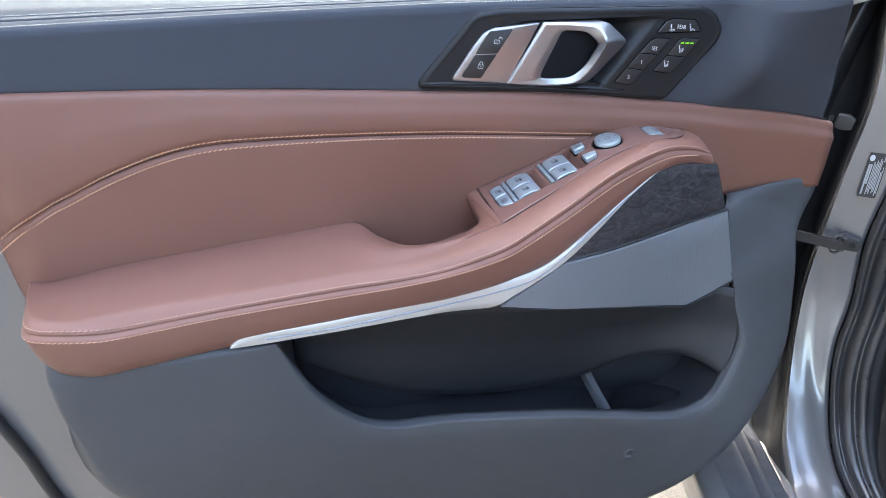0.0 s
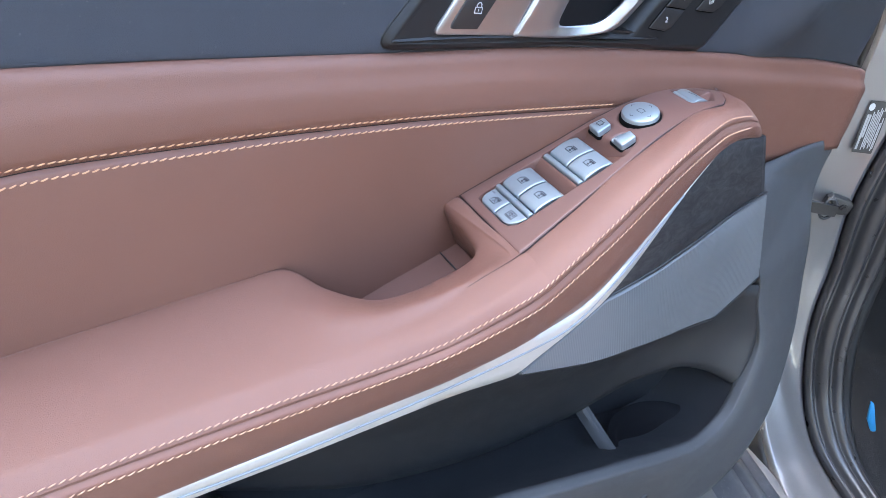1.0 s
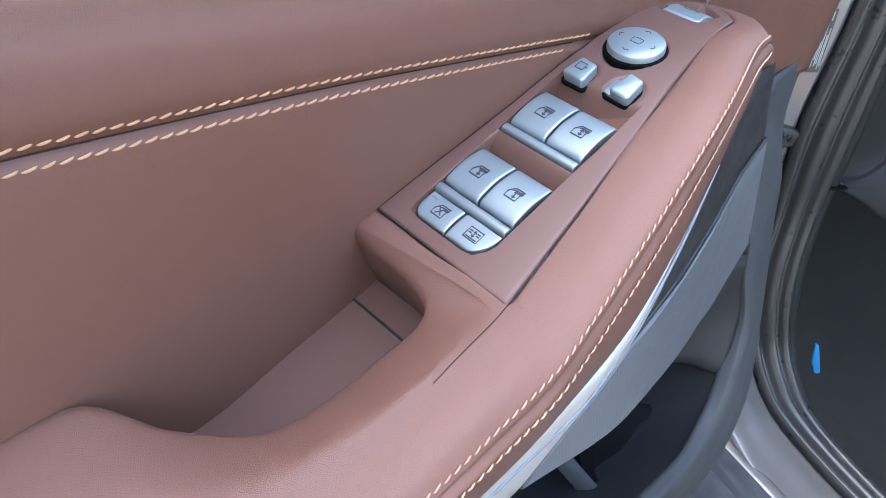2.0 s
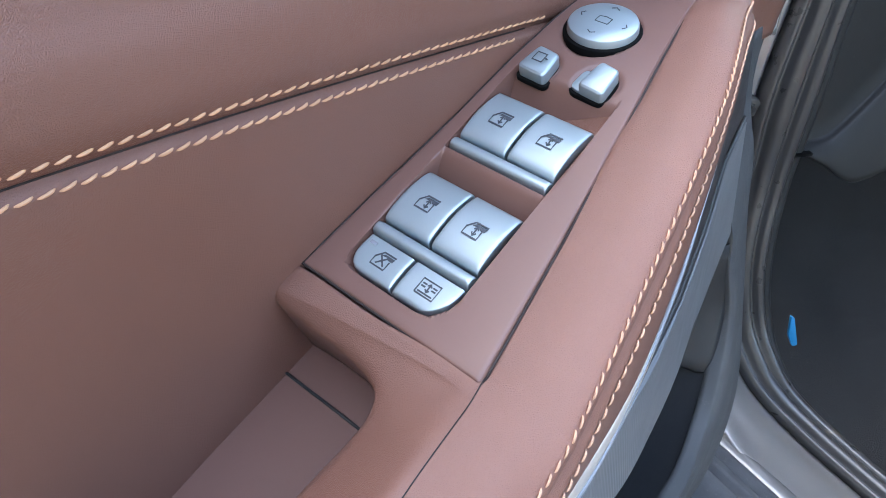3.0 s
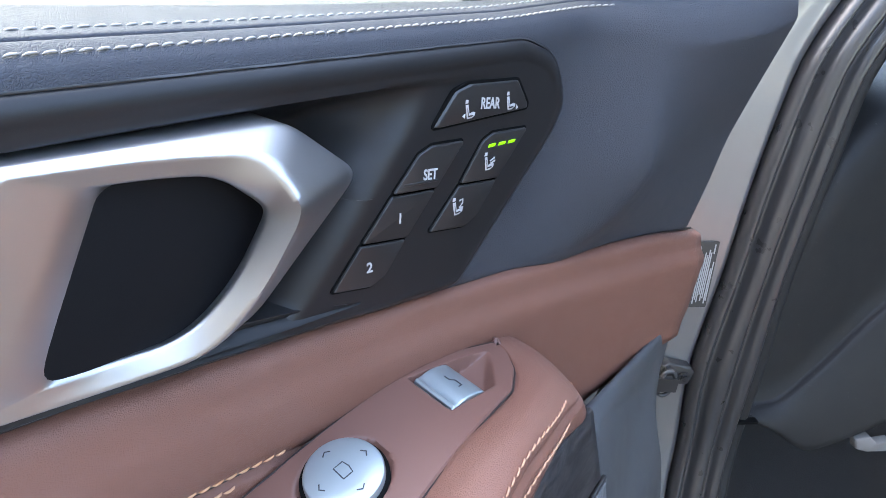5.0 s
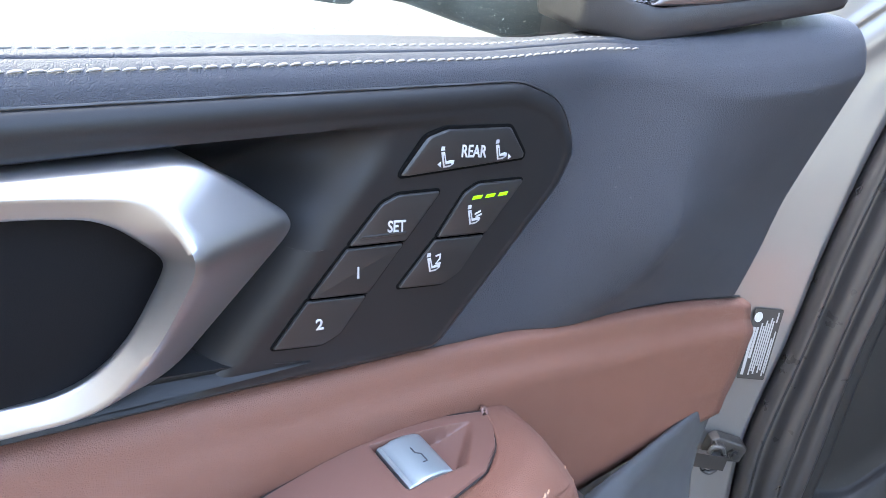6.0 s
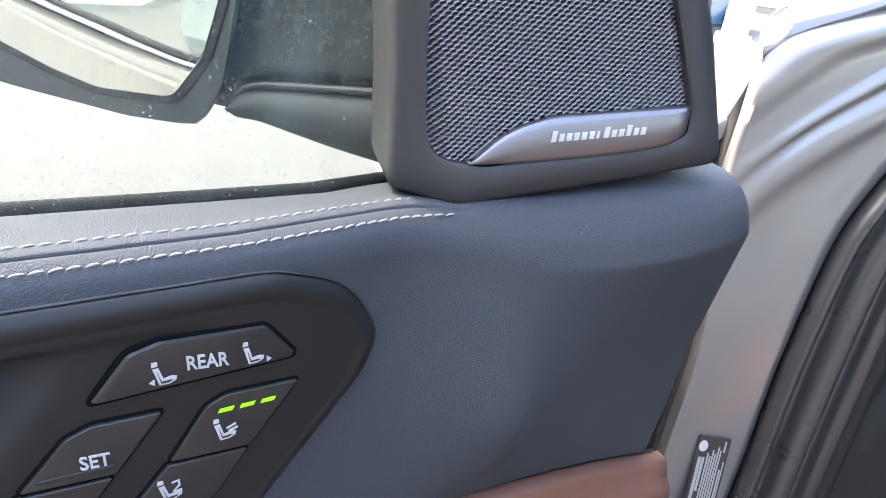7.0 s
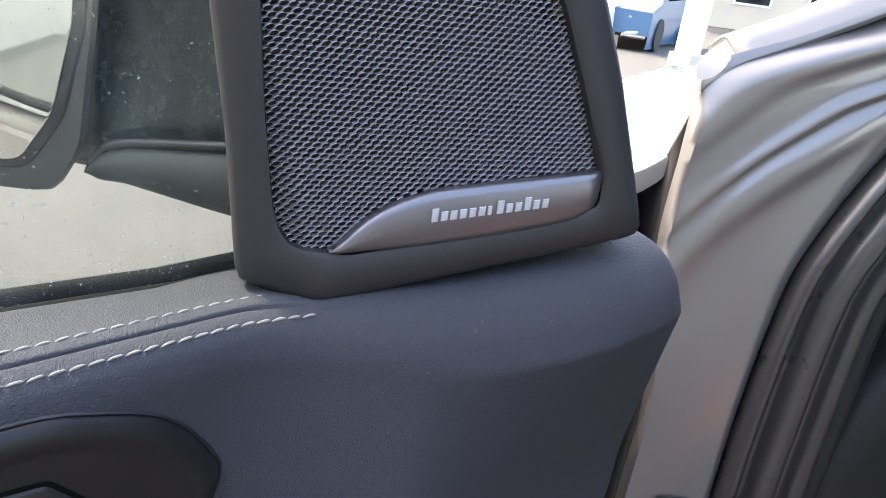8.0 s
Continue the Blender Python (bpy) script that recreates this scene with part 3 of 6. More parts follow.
    soft_in = (.010, .02, .005, .012, .007, .004, .006, .03, .010, .010)

    def bent(loop, radii, seg=7, run=5):
        """A closed 3D outline with softened corners, the same number of points for every loop."""
        p = [np.array(q) for q in loop]
        out, n = [], len(p)
        for i in range(n):
            a, c, b, nx = p[i - 1], p[i], p[(i + 1) % n], p[(i + 2) % n]
            la, lb = np.linalg.norm(a - c), np.linalg.norm(b - c)
            ka, kb = min(radii[i], .45 * la), min(radii[i], .45 * lb)
            s0, e0 = c + (a - c) / la * ka, c + (b - c) / lb * kb
            out += [(1 - t) ** 2 * s0 + 2 * t * (1 - t) * c + t * t * e0 for t in np.linspace(0, 1, seg)]
            k2 = min(radii[(i + 1) % n], .45 * lb)
            s1 = b + (c - b) / lb * k2
            out += [e0 + (s1 - e0) * t for t in np.linspace(0, 1, run + 2)[1:-1]]
        return np.array(out)
    lb, le, lr, ll, lf, li, lw = (bent(q, soft if k < 3 else soft_in) for k, q in enumerate((back, edge, ridge, lip, flank, inner, well)))
    rings = [lb, lb + (le - lb) * .9, le + (lr - le) * .03, le + (lr - le) * .12, le + (lr - le) * .5, le + (lr - le) * .86, le + (lr - le) * .95, lr + (ll - lr) * .06, lr + (ll - lr) * .22, lr + (ll - lr) * .5, lr + (ll - lr) * .8, lr + (ll - lr) * .93, ll + (lf - ll) * .25, ll + (lf - ll) * .7, lf + (li - lf) * .15, lf + (li - lf) * .5, lf + (li - lf) * .9, li + (lw - li) * .08, li + (lw - li) * .5, lw]
    part("pull_handle", np.vstack(rings), quads(len(rings), len(lb), wrap=True), SILVER, door, "satin silver pull handle, open in the middle", sharp=75)
    # solid black block fills the opening in place of a shaded hollow
    slab("handle_well_shade", rounded([(.132, 1.0020), (.146, 1.064), (.196, 1.069), (.222, 1.050), (.196, 1.0090), (.180, 1.0020)], .004), .020, .001, door_face(-.0105), WELL, door, "black block standing in for the shaded well behind the pull handle")
    slab("well_ledge", rounded([(.134, .9985), (.136, 1.0078), (.200, 1.0110), (.186, .9985)], .002), .012, .0012, door_face(-.0060), BUTTON_GLOSS, door, "gloss black ledge at the foot of the handle well")


def seat_buttons():
    y = -.0088
    pl, top = door_face(y), door_face(y - .0001)

    def key(name, loop, r, label="black seat control button", crown=0, bevel=.0006):
        slab("button_gap", [tuple(q) for q in inset(rounded(loop, r), -.0008)], .004, .0001, door_face(-.0078), GAP, door, "dark gap round a button")
        return slab(name, [tuple(q) for q in inset(rounded(loop, r), .0001)], .006, bevel, pl, BUTTON_BLACK, door, label, crown=crown)
    rear = key("rear_seat_switch", [(.2655, 1.0665), (.2735, 1.0805), (.281, 1.0835), (.3105, 1.0855), (.3215, 1.0755), (.3215, 1.0735)], [.001, .005, .006, .004, .002, .001], "black rocker switch with white seat signs", bevel=.0019)
    sb = key("set_button", [(.2515, 1.0428), (.261, 1.0575), (.267, 1.0605), (.285, 1.0615), (.2745, 1.0432)], [.0008, .004, .006, .001, .0008])
    b1 = key("memory_button", [(.2405, 1.0248), (.2512, 1.0420), (.2740, 1.0424), (.2635, 1.0240)], .0008)
    b2 = key("memory_button", [(.2302, 1.0072), (.2400, 1.0240), (.2630, 1.0232), (.2555, 1.009), (.249, 1.0056)], [.0008, .0008, .0008, .004, .004])
    h1 = key("seat_heating_button", [(.2885, 1.0432), (.2965, 1.0605), (.302, 1.0638), (.325, 1.0652), (.3125, 1.0436)], [.0008, .004, .005, .001, .0008], "black button with three green lamps")
    h2 = key("seat_ventilation_button", [(.2762, 1.0240), (.2880, 1.0424), (.3120, 1.0428), (.3045, 1.0275), (.2975, 1.0232)], [.0008, .0008, .0008, .005, .005])
    lettering("word_rear", "REAR", .0062, (.2946, 1.0760), top, WHITE_MARK, rear, lean=-.22, squeeze=.80)
    lettering("word_set", "SET", .0060, (.2686, 1.0492), top, WHITE_MARK, sb, lean=-.22, squeeze=.80)
    lettering("numeral", "1", .0060, (.2570, 1.0328), top, WHITE_MARK, b1, lean=-.22)
    lettering("numeral", "2", .0060, (.2459, 1.0146), top, WHITE_MARK, b2, lean=-.22)
    slab("ridge", [(.255, 1.0455), (.273, 1.0462), (.2734, 1.0472), (.2556, 1.0465)], .0006, .0003, door_face(y - .0004), BUTTON_BLACK, sb)
    for k in range(3):
        u = .3002 + .0064 * k
        slab("green_lamp", [(u, 1.0578 + .0005 * k), (u + .0042, 1.0582 + .0005 * k), (u + .0046, 1.0596 + .0005 * k), (u + .0004, 1.0592 + .0005 * k)], .0008, .0002, door_face(y - .0003), GREEN, h1, "lit green lamp")

    def seat_sign(parent, cx, cz, dy, arrow=0, s=1.0, extra=()):
        def at(u, v):
            return (cx + u * s - v * .22 * s, cz + v * s)
        white, dark = door_face(y - dy), door_face(y - dy - .00025)
        ell = [(-.0023, .0024), (-.0010, .0026), (-.0002, -.0002), (.0016, .0003), (.0027, .0001), (.0025, -.0009), (.0010, -.0018), (-.0012, -.0020)]
        core = [(-.0014, .0016), (-.0006, -.0010), (.0012, -.0007), (.0017, -.0008), (.0008, -.0012), (-.0008, -.0014)]
        head = [(-.0025, .0028), (-.0011, .0030), (-.0011, .0041), (-.0023, .0041)]
        shapes = [("seat_sign", ell, white, WHITE_MARK), ("seat_sign", head, white, WHITE_MARK), ("sign_core", core, dark, BUTTON_BLACK)]
        if arrow:
            a = .0046 if arrow > 0 else -.0034
            shapes.append(("arrow_sign", [(a - .0013 * arrow, -.0001), (a, -.0011), (a - .0013 * arrow, -.0019)], white, WHITE_MARK))
        for nm, lp, face, material in shapes:
            slab(nm, [at(*p) for p in lp], .0004, .00008, face, material, parent)
        if extra:
            strokes("seat_sign", [[at(*p) for p in e] for e in extra], .0007, .0002, white, WHITE_MARK, parent)
    seat_sign(rear, .2836, 1.0726, .0001, -1, 1.22)
    seat_sign(rear, .3080, 1.0756, .0001, 1, 1.22)
    seat_sign(h1, .3034, 1.0504, .0001, 0, 1.3, ([(.0004, .0012), (.0026, .0022)], [(.0008, .0004), (.003, .0012)]))
    seat_sign(h2, .2898, 1.0322, .0001, 0, 1.3, ([(.0006, .003), (.0022, .0034), (.0022, .002), (.0008, .0006), (.0026, .0006)],))


def red_panel():
    xs = [-.46, -.41, -.357, -.303, -.25, -.196, -.081, .034, .12, .207, .29, .36, .42, .50, .578]
    seam = [lerp(x, SEAM_X, SEAM_Z) for x in xs]
    seam[-1] = .9805
    zc = [.788, .815, .842, .876, .901, .915, .928, .937, .941, .944, .946, .947, .947, .947, .947]
    bot = [.705, .705, .708, .715, .725, .735, .745, .75, .77, .81, .84, .85, .864, .884, .893]
    base = [lerp(x, [.31, .56], [0, -.016]) for x in xs]
    fade = [1 if x < .2 else 1 - smooth01((x - .2) / .17) for x in xs]
    prof = [("b", 0, -.010, -.010), ("b", .45, -.012, -.010), ("b", .8, -.012, -.011), ("c", -.014, -.012, -.011), ("c", -.0072, -.0113, -.011), ("c", -.0044, -.0086, -.011), ("c", -.0016, -.0108, -.011), ("c", .006, -.0135, -.011), ("s", .5, -.013, -.011), ("s", .8, -.010, -.0065), ("t", -.005, -.0080, -.0050), ("t", -.0006, -.0045, -.0030), ("t", .0008, .002, .003)]
    rows = []
    for kind, a, y, yflat in prof:
        row = []
        for x, s, c, b, b0, fd in zip(xs, seam, zc, bot, base, fade):
            c2 = min(c, s - .018)
            z = {"b": b + (c2 - .02 - b) * a, "c": c2 + a, "s": c2 + .006 + (s - .006 - c2 - .006) * a, "t": s + a}[kind]
            left = -.416 - (z - .771) * .23
            xx = x if x > -.357 else -.357 + (x + .357) * (left + .357) / -.103
            if x > .45:
                xx = .45 + (x - .45) / .128 * (.112 + (.984 - z) * .19)
            hollow = {0: .007, .45: .009, .8: .005, -.014: .001}.get(a, 0) if kind in "bc" else 0
            hollow *= smooth01((x + .03) / .08) * (1 - smooth01((x - .16) / .06))
            row.append((xx, yflat + (y - yflat) * fd + b0 + hollow + (.02 if x < -.455 else 0), z))
        rows.append(row)
    sheet("door_card", rows, LEATHER, door, "cognac leather door card with a stitched crease", per_u=6, per_v=3)
    for dz, y in ((.0, -.0128), (1, -.0128)):
        path = curve([(x, y + .0012, c - (lerp(x, [-.3, -.1, .08, .2], [.0115, .0078, .0070, .0064]) if dz else 0)) for x, c in zip(xs[:11], zc)], per=8)
        path = path[path[:, 0] < (.207 if dz else .223)]
        for q in path:
            # the crease turns downwards here and the card ends on a slant
            q[1] -= (.0010 if dz else .0020) * smooth01((-.22 - q[0]) / .08)
            if q[0] < -.357:
                q[0] = -.357 + (q[0] + .357) * (-.059 - (q[2] - .771) * .23) / -.103
        thread("crease_stitching", path, .0051, .0046, .0011, (0, -1, .1), THREAD_TAN, door, "tan double stitching")
    groove = curve([(x, -.0086, c - .0044) for x, c in zip(xs[:11], zc)], per=8)
    tube("crease_seam", groove[(groove[:, 0] < .216) & (groove[:, 0] > -.375)], .0004, JOINT, door, "dark seam in the crease", seg=6)


# armrest: rows of its section from the inner lip over the top to the lower edge
ARM_B = [(-.375, -.006, .744), (-.372, -.008, .745), (-.365, -.010, .747), (-.342, -.010, .754), (-.305, -.010, .765), (-.196, -.010, .791), (-.058, -.012, .822), (-.030, -.040, .819), (.000, -.061, .820), (.045, -.061, .829), (.079, -.057, .850), (.0800, -.004, .8590), (.147, -.003, .893), (.214, -.003, .933), (.272, -.003, .951), (.322, -.008, .955), (.337, -.014, .958), (.345, .01, .955)]
ARM_C = [(-.382, -.012, .747), (-.376, -.035, .75), (-.368, -.05, .753), (-.345, -.055, .758), (-.303, -.055, .769), (-.196, -.055, .792), (-.078, -.045, .817), (-.04, -.078, .827), (.0, -.088, .834), (.045, -.088, .846), (.084, -.08, .86), (.0915, -.045, .861), (.145, -.042, .892), (.207, -.036, .932), (.268, -.03, .95), (.318, -.025, .955), (.331, -.020, .953), (.336, .01, .951)]
ARM_D = [(-.388, -.012, .747), (-.383, -.055, .752), (-.373, -.085, .757), (-.343, -.098, .76), (-.302, -.098, .767), (-.197, -.098, .788), (-.083, -.1, .811), (-.03, -.101, .823), (.018, -.0975, .835), (.058, -.0925, .8512), (.083, -.0905, .8618), (.0938, -.0885, .8658), (.14, -.0815, .895), (.198, -.072, .932), (.262, -.058, .957), (.312, -.0475, .9595), (.3335, -.024, .9590), (.3385, .012, .956)]
ARM_D2 = [(-.39, -.012, .746), (-.385, -.058, .75), (-.375, -.092, .755), (-.341, -.106, .759), (-.301, -.106, .763), (-.197, -.106, .785), (-.085, -.11, .807), (-.03, -.114, .819), (.019, -.116, .832), (.058, -.115, .848), (.083, -.113, .859), (.095, -.108, .865), (.145, -.1, .898), (.205, -.088, .938), (.267, -.07, .96), (.314, -.058, .961), (.3495, -.036, .9570), (.3545, .012, .951)]
ARM_E = [(-.391, -.012, .742), (-.386, -.06, .745), (-.376, -.097, .75), (-.339, -.112, .756), (-.3, -.112, .758), (-.197, -.113, .78), (-.087, -.117, .804), (-.03, -.12, .815), (.019, -.122, .827), (.058, -.122, .842), (.082, -.122, .853), (.097, -.121, .862), (.15, -.111, .897), (.21, -.098, .938), (.276, -.077, .957), (.32, -.066, .956), (.361, -.049, .945), (.366, .01, .94)]
ARM_G = [(-.392, -.012, .735), (-.387, -.064, .737), (-.377, -.103, .741), (-.334, -.118, .747), (-.3, -.118, .749), (-.197, -.118, .772), (-.087, -.122, .795), (-.03, -.125, .807), (.019, -.128, .82), (.058, -.127, .832), (.082, -.127, .842), (.099, -.125, .85), (.151, -.116, .884), (.213, -.101, .924), (.277, -.082, .946), (.322, -.07, .947), (.364, -.053, .94), (.368, .01, .93)]
ARM_H = [(-.380, -.012, .705), (-.376, -.055, .702), (-.360, -.097, .699), (-.322, -.114, .701), (-.285, -.114, .708), (-.192, -.114, .731), (-.082, -.116, .757), (-.030, -.117, .768), (.028, -.118, .780), (.065, -.118, .790), (.085, -.118, .797), (.100, -.118, .803), (.150, -.118, .835), (.200, -.106, .875), (.262, -.086, .926), (.320, -.068, .935), (.367, -.056, .932), (.370, .01, .92)]


def armrest():
    def shared(row):
        """Adds a station just past the lower end of the switch panel."""
        p, q = np.array(row[11]), np.array(row[12])
        return list(row[:11]) + [tuple((np.array(row[10]) + p) / 2)] + [row[11], tuple(p + (q - p) * .07)] + list(row[12:])
    arm_c = list(ARM_C)
    arm_c[11] = (.0900, -.045, .8640)
    ARM_B_, ARM_C_, ARM_D_, ARM_D2_, ARM_E_, ARM_G_, ARM_H_ = (shared(r) for r in (ARM_B, arm_c, ARM_D, ARM_D2, ARM_E, ARM_G, ARM_H))
    ARM_B_[11:14] = [(.0795, -.004, .8575), (.0892, -.004, .8637), (.0935, -.004, .8560)]
    ARM_B_ = [(x, y, z - (.008 if k > 13 else 0)) for k, (x, y, z) in enumerate(ARM_B_)]
    a = [(x + (.024 if k in (10, 11) else .016 if k in (12, 13) else 0), y + .003, z - .045) for k, (x, y, z) in enumerate(ARM_B_)]
    a2 = [(x, y, z - .006) for x, y, z in ARM_B_]
    mid = [tuple((np.array(e) + np.array(g)) / 2 + np.array((0, .0014, .0005))) for e, g in zip(ARM_E_, ARM_G_)]
    hi = [tuple(np.array(e) * .75 + np.array(g) * .25 + np.array((0, -.0004, 0))) for e, g in zip(ARM_E_, ARM_G_)]
    lo = [tuple(np.array(e) * .25 + np.array(g) * .75 + np.array((0, -.0004, 0))) for e, g in zip(ARM_E_, ARM_G_)]
    under = [(x, y + .05, z - .004) for x, y, z in ARM_H_]
    beside = range(13, 19)
    c_row = [(x, y, z - (.015 if k == 13 else .012 if k in beside else 0)) for k, (x, y, z) in enumerate(ARM_C_)]
    d_low = [(x, y + (.0006 if k in beside else 0), z - (.0012 if k in beside else 0)) for k, (x, y, z) in enumerate(ARM_D_)]
    d_lip = [tuple(np.array(d) * (.88 if k in beside else .5) + np.array(e) * (.12 if k in beside else .5) + np.array((0, 0, -.0006 if k in beside else .0006))) for k, (d, e) in enumerate(zip(ARM_D_, ARM_D2_))]
    sheet("armrest", [under, ARM_H_, ARM_G_, lo, mid, hi, ARM_E_, ARM_D2_, d_lip, d_low, c_row, [(x * .6 + c[0] * .4, y * .6 + c[1] * .4, z * .6 + c[2] * .4 + .0008) for (x, y, z), c in zip(ARM_B_, c_row)], ARM_B_, a2, a], LEATHER, door, "padded cognac leather armrest", per_u=7, per_v=3, sharp=70)
    for row, up in ((ARM_E, (0, -.6, .8)), (ARM_G, (0, -.95, .3))):
        path = curve(row[1:-1], per=10)
        path = path + np.array(up) * .0004
        thread("armrest_stitching", path, .0051, .0044, .0010, up, THREAD_PALE, door, "pale double stitching")
    # floor of the grab recess
    rows = [[(-.07, -.075, .768), (.0, -.075, .768), (.05, -.075, .789), (.095, -.075, .811), (.15, -.075, .845)], [(-.07, .0, .768), (.0, .0, .768), (.05, .0, .789), (.095, .0, .811), (.15, .0, .845)], [(-.07, .004, .768), (.0, .004, .768), (.05, .004, .789), (.095, .004, .811), (.15, .004, .845)]]
    sheet("recess_floor", rows, LEATHER_TOP, door, "soft cognac lining of the grab recess", per_u=4, per_v=3)
    along = curve([(x, y, z + .0001) for x, y, z in ARM_D[8:12]], per=10)
    along = along[7:]
    tube("armrest_joint", along, .00025, JOINT, door, "fine seam between the soft edge and the padded armrest", seg=6)
    tube("recess_joint", [(.0888, -.075, .8083), (.0882, -.03, .8081), (.0872, .010, .8078)], .0007, RUBBER, door, "dark joint in the recess lining")


def panel_z(x):
    return float(np.interp(x, PANEL_X, PANEL_ZS))


_pz = curve([(.05, .838), (.092, .866), (.148, .9005), (.196, .9305), (.224, .9440), (.262, .9555), (.30, .9590), (.345, .9580)], per=20)
PANEL_X, PANEL_ZS = _pz[:, 0], _pz[:, 1]


def on_panel(q):
    """Maps (x, y, h) to the sloping switch panel: h stands off it."""
    out = []
    for x, y, h in q:
        s = (panel_z(x + .002) - panel_z(x - .002)) / .004
        n = np.array((-s, 0, 1)) / math.hypot(s, 1)
        out.append(np.array((x, y, panel_z(x))) + n * h)
    return np.array(out)


def panel_edges(x):
    back = lerp(x, [.09, .125, .165, .21, .255, .29, .315, .336], [-.0045, -.0072, -.0108, -.0134, -.0122, -.0116, -.0122, -.0155])
    front = lerp(x, [.09, .094, .140, .198, .262, .31, .325, .333, .336], [-.089, -.0885, -.081, -.0705, -.0565, -.046, -.036, -.026, -.016])
    return back, front


def step01(t, w=.0006):
    return smooth01(t / w + .5)


def pocket_depth(x, y):
    """Hollows in the switch panel in front of the rockers and round the knob."""
    d = 0.0
    side = step01(y + .0648) * step01(-.0176 - y)
    for x0, x1, dp in ((.1515, .1955, .0140), (.1115, .1515, .0140), (.0978, .1115, .0060)):
        fall = step01(x1 - x) if x1 < .112 else smooth01((x1 - x) / .013)
        d = max(d, dp * side * step01(x - x0) * (fall if x1 < .112 else 1 - (1 - fall) ** 1.0))
    for rad, sg, y0 in ((.0115, 1, -.0648), (.0065, -1, -.0176)):
        cx, cy = .0978 + rad, y0 + sg * rad
        if x < cx and (cy - y) * sg > 0:
            d *= step01(rad - math.hypot(x - cx, y - cy), .0008)
    r = math.hypot(x - .226, (y + .0355) * 1.12)
    d = max(d, .003 * smooth01((.0180 - r) / .0016))
    for cx, cy, rad in ((.1965, -.0262, .0088), (.1980, -.0518, .0100)):
        d = max(d, .002 * smooth01((rad - math.hypot(x - cx, y - cy)) / .002))
    # three-cornered hollow of the tailgate rocker
    if x > .27:
        front = -.0405 + (x - .305) * .9 * (x > .305)
        back = -.0150 - (x - .275) * .10
        d = max(d, .0075 * step01(x - .2765, .0012) * smooth01((.3265 - x) / .022) * smooth01((y - front) / .005) * step01(back - y, .0016))
    return d


def switch_panel():
    def fine(cuts, lo, hi, n):
        base = np.linspace(lo, hi, n)
        keep = [q for q in base if min(abs(q - c) for c in cuts) > .0005]
        return np.array(sorted(keep + [c + o for c in cuts for o in (-.0004, 0, .0004)]))
    xs = np.array(sorted(list(fine([.0978, .1115, .1515, .2765], .0905, .336, 190)) + list(np.linspace(.2952, .3355, 40))))
    tl = fine([.0176, .0648], 0, .085, 74)
    nx, ny = len(xs), len(tl)
    v = []
    for x in xs:
        b, fr = panel_edges(x)
        for t in tl:
            # lines straight along the switches, gathered towards the edges
            if t < .0176:
                y = b + (-.0176 - b) * t / .0176
            else:
                y = -.0176 + (max(-.0648, fr + .0015) + .0176) * min(1, (t - .0176) / .0472)
                if t > .0648:
                    y = max(-.0648, fr + .0015) + (fr - max(-.0648, fr + .0015)) * (t - .0648) / .0202
            edge = min(abs(y - b), abs(y - fr))
            h = .0 - .0008 * (1 - smooth01(edge / .0009)) - .0007 * (1 - smooth01((x - .0905) / .0008))
            v.append((x, y, h - pocket_depth(x, y)))
    f = quads(nx, ny)
    panel = part("switch_panel", on_panel(v), f, LEATHER_TOP, door, "cognac soft-touch panel carrying the window switches", thick=.002, sharp=50)

    def rocker(name, x0, x1, y0, y1, label, heights, round_corner=0.0, corner=.008):
        """One key: heights gives its lengthwise profile as (share, height)."""
        ts = np.array([0, .012, .03, .06, .12, .2, .3, .4, .5, .6, .7, .8, .88, .94, .97, .99, 1.0])
        es = [0, .0003, .0007, .0012]
        w = abs(y1 - y0)
        ss = np.array([e / w for e in es] + list(np.linspace(.0024 / w, 1 - .0024 / w, 7)) + [1 - e / w for e in reversed(es)])
        hx, hh = [q[0] for q in heights], [q[1] for q in heights]
        vv = []
        for t in ts:
            x = x0 + (x1 - x0) * t
            cutb = max(0, 1 - (x - x0) / corner) if round_corner else 0
            cut_ = corner * (1 - math.sqrt(max(0, 1 - cutb ** 2)))
            ya = y0 - (cut_ if round_corner < 0 else 0)
            yb = y1 + (cut_ if round_corner > 0 else 0)
            for s in ss:
                e = min(s, 1 - s) * w
                h = float(np.interp(t, hx, hh)) - .0009 * (1 - min(1, e / .0010)) ** 2
                if s in (0, 1) or t in (0, 1):
                    h -= .006
                vv.append((x, ya + (yb - ya) * s, h))
        return part(name, on_panel(vv), quads(len(ts), len(ss)), SWITCH_SILVER, panel, label, thick=.001, sharp=40)
    ym = -.0412
    gap = .0004

    def printed(cx, cy, h):
        """Maps a sign's (right, up, off) to the panel round (cx, cy)."""
        return lambda q: on_panel([(cx + v, cy - u, h + w) for u, v, w in q])

    def window_sign(parent, cx, cy, h, mode=0):
        pl_ = printed(cx, cy, h)
        lines = [[(.0028, .0006), (.0028, -.0026), (-.0038, -.0026), (-.0038, .0002), (-.0014, .0027), (.0042, .0027)]]
        slab("sign_pane", [(-.0020, .0012), (-.0008, .0022), (.0040, .0022), (.0036, .0008), (.0016, .0008), (.0006, .0016)], .0002, .0001, pl_, DARK_MARK, panel)
        if mode:
            lines += [[(-.0020, -.0018), (.0016, .0016)], [(-.0020, .0016), (.0016, -.0018)]]
        else:
            lines += [[(.0004, -.0018), (.0004, .0010)], [(-.0006, -.0008), (.0004, -.0018), (.0014, -.0008)], [(-.0006, .0004), (.0004, .0014), (.0014, .0004)]]
        strokes("window_sign", lines, .00055, .0002, pl_, DARK_MARK, panel)

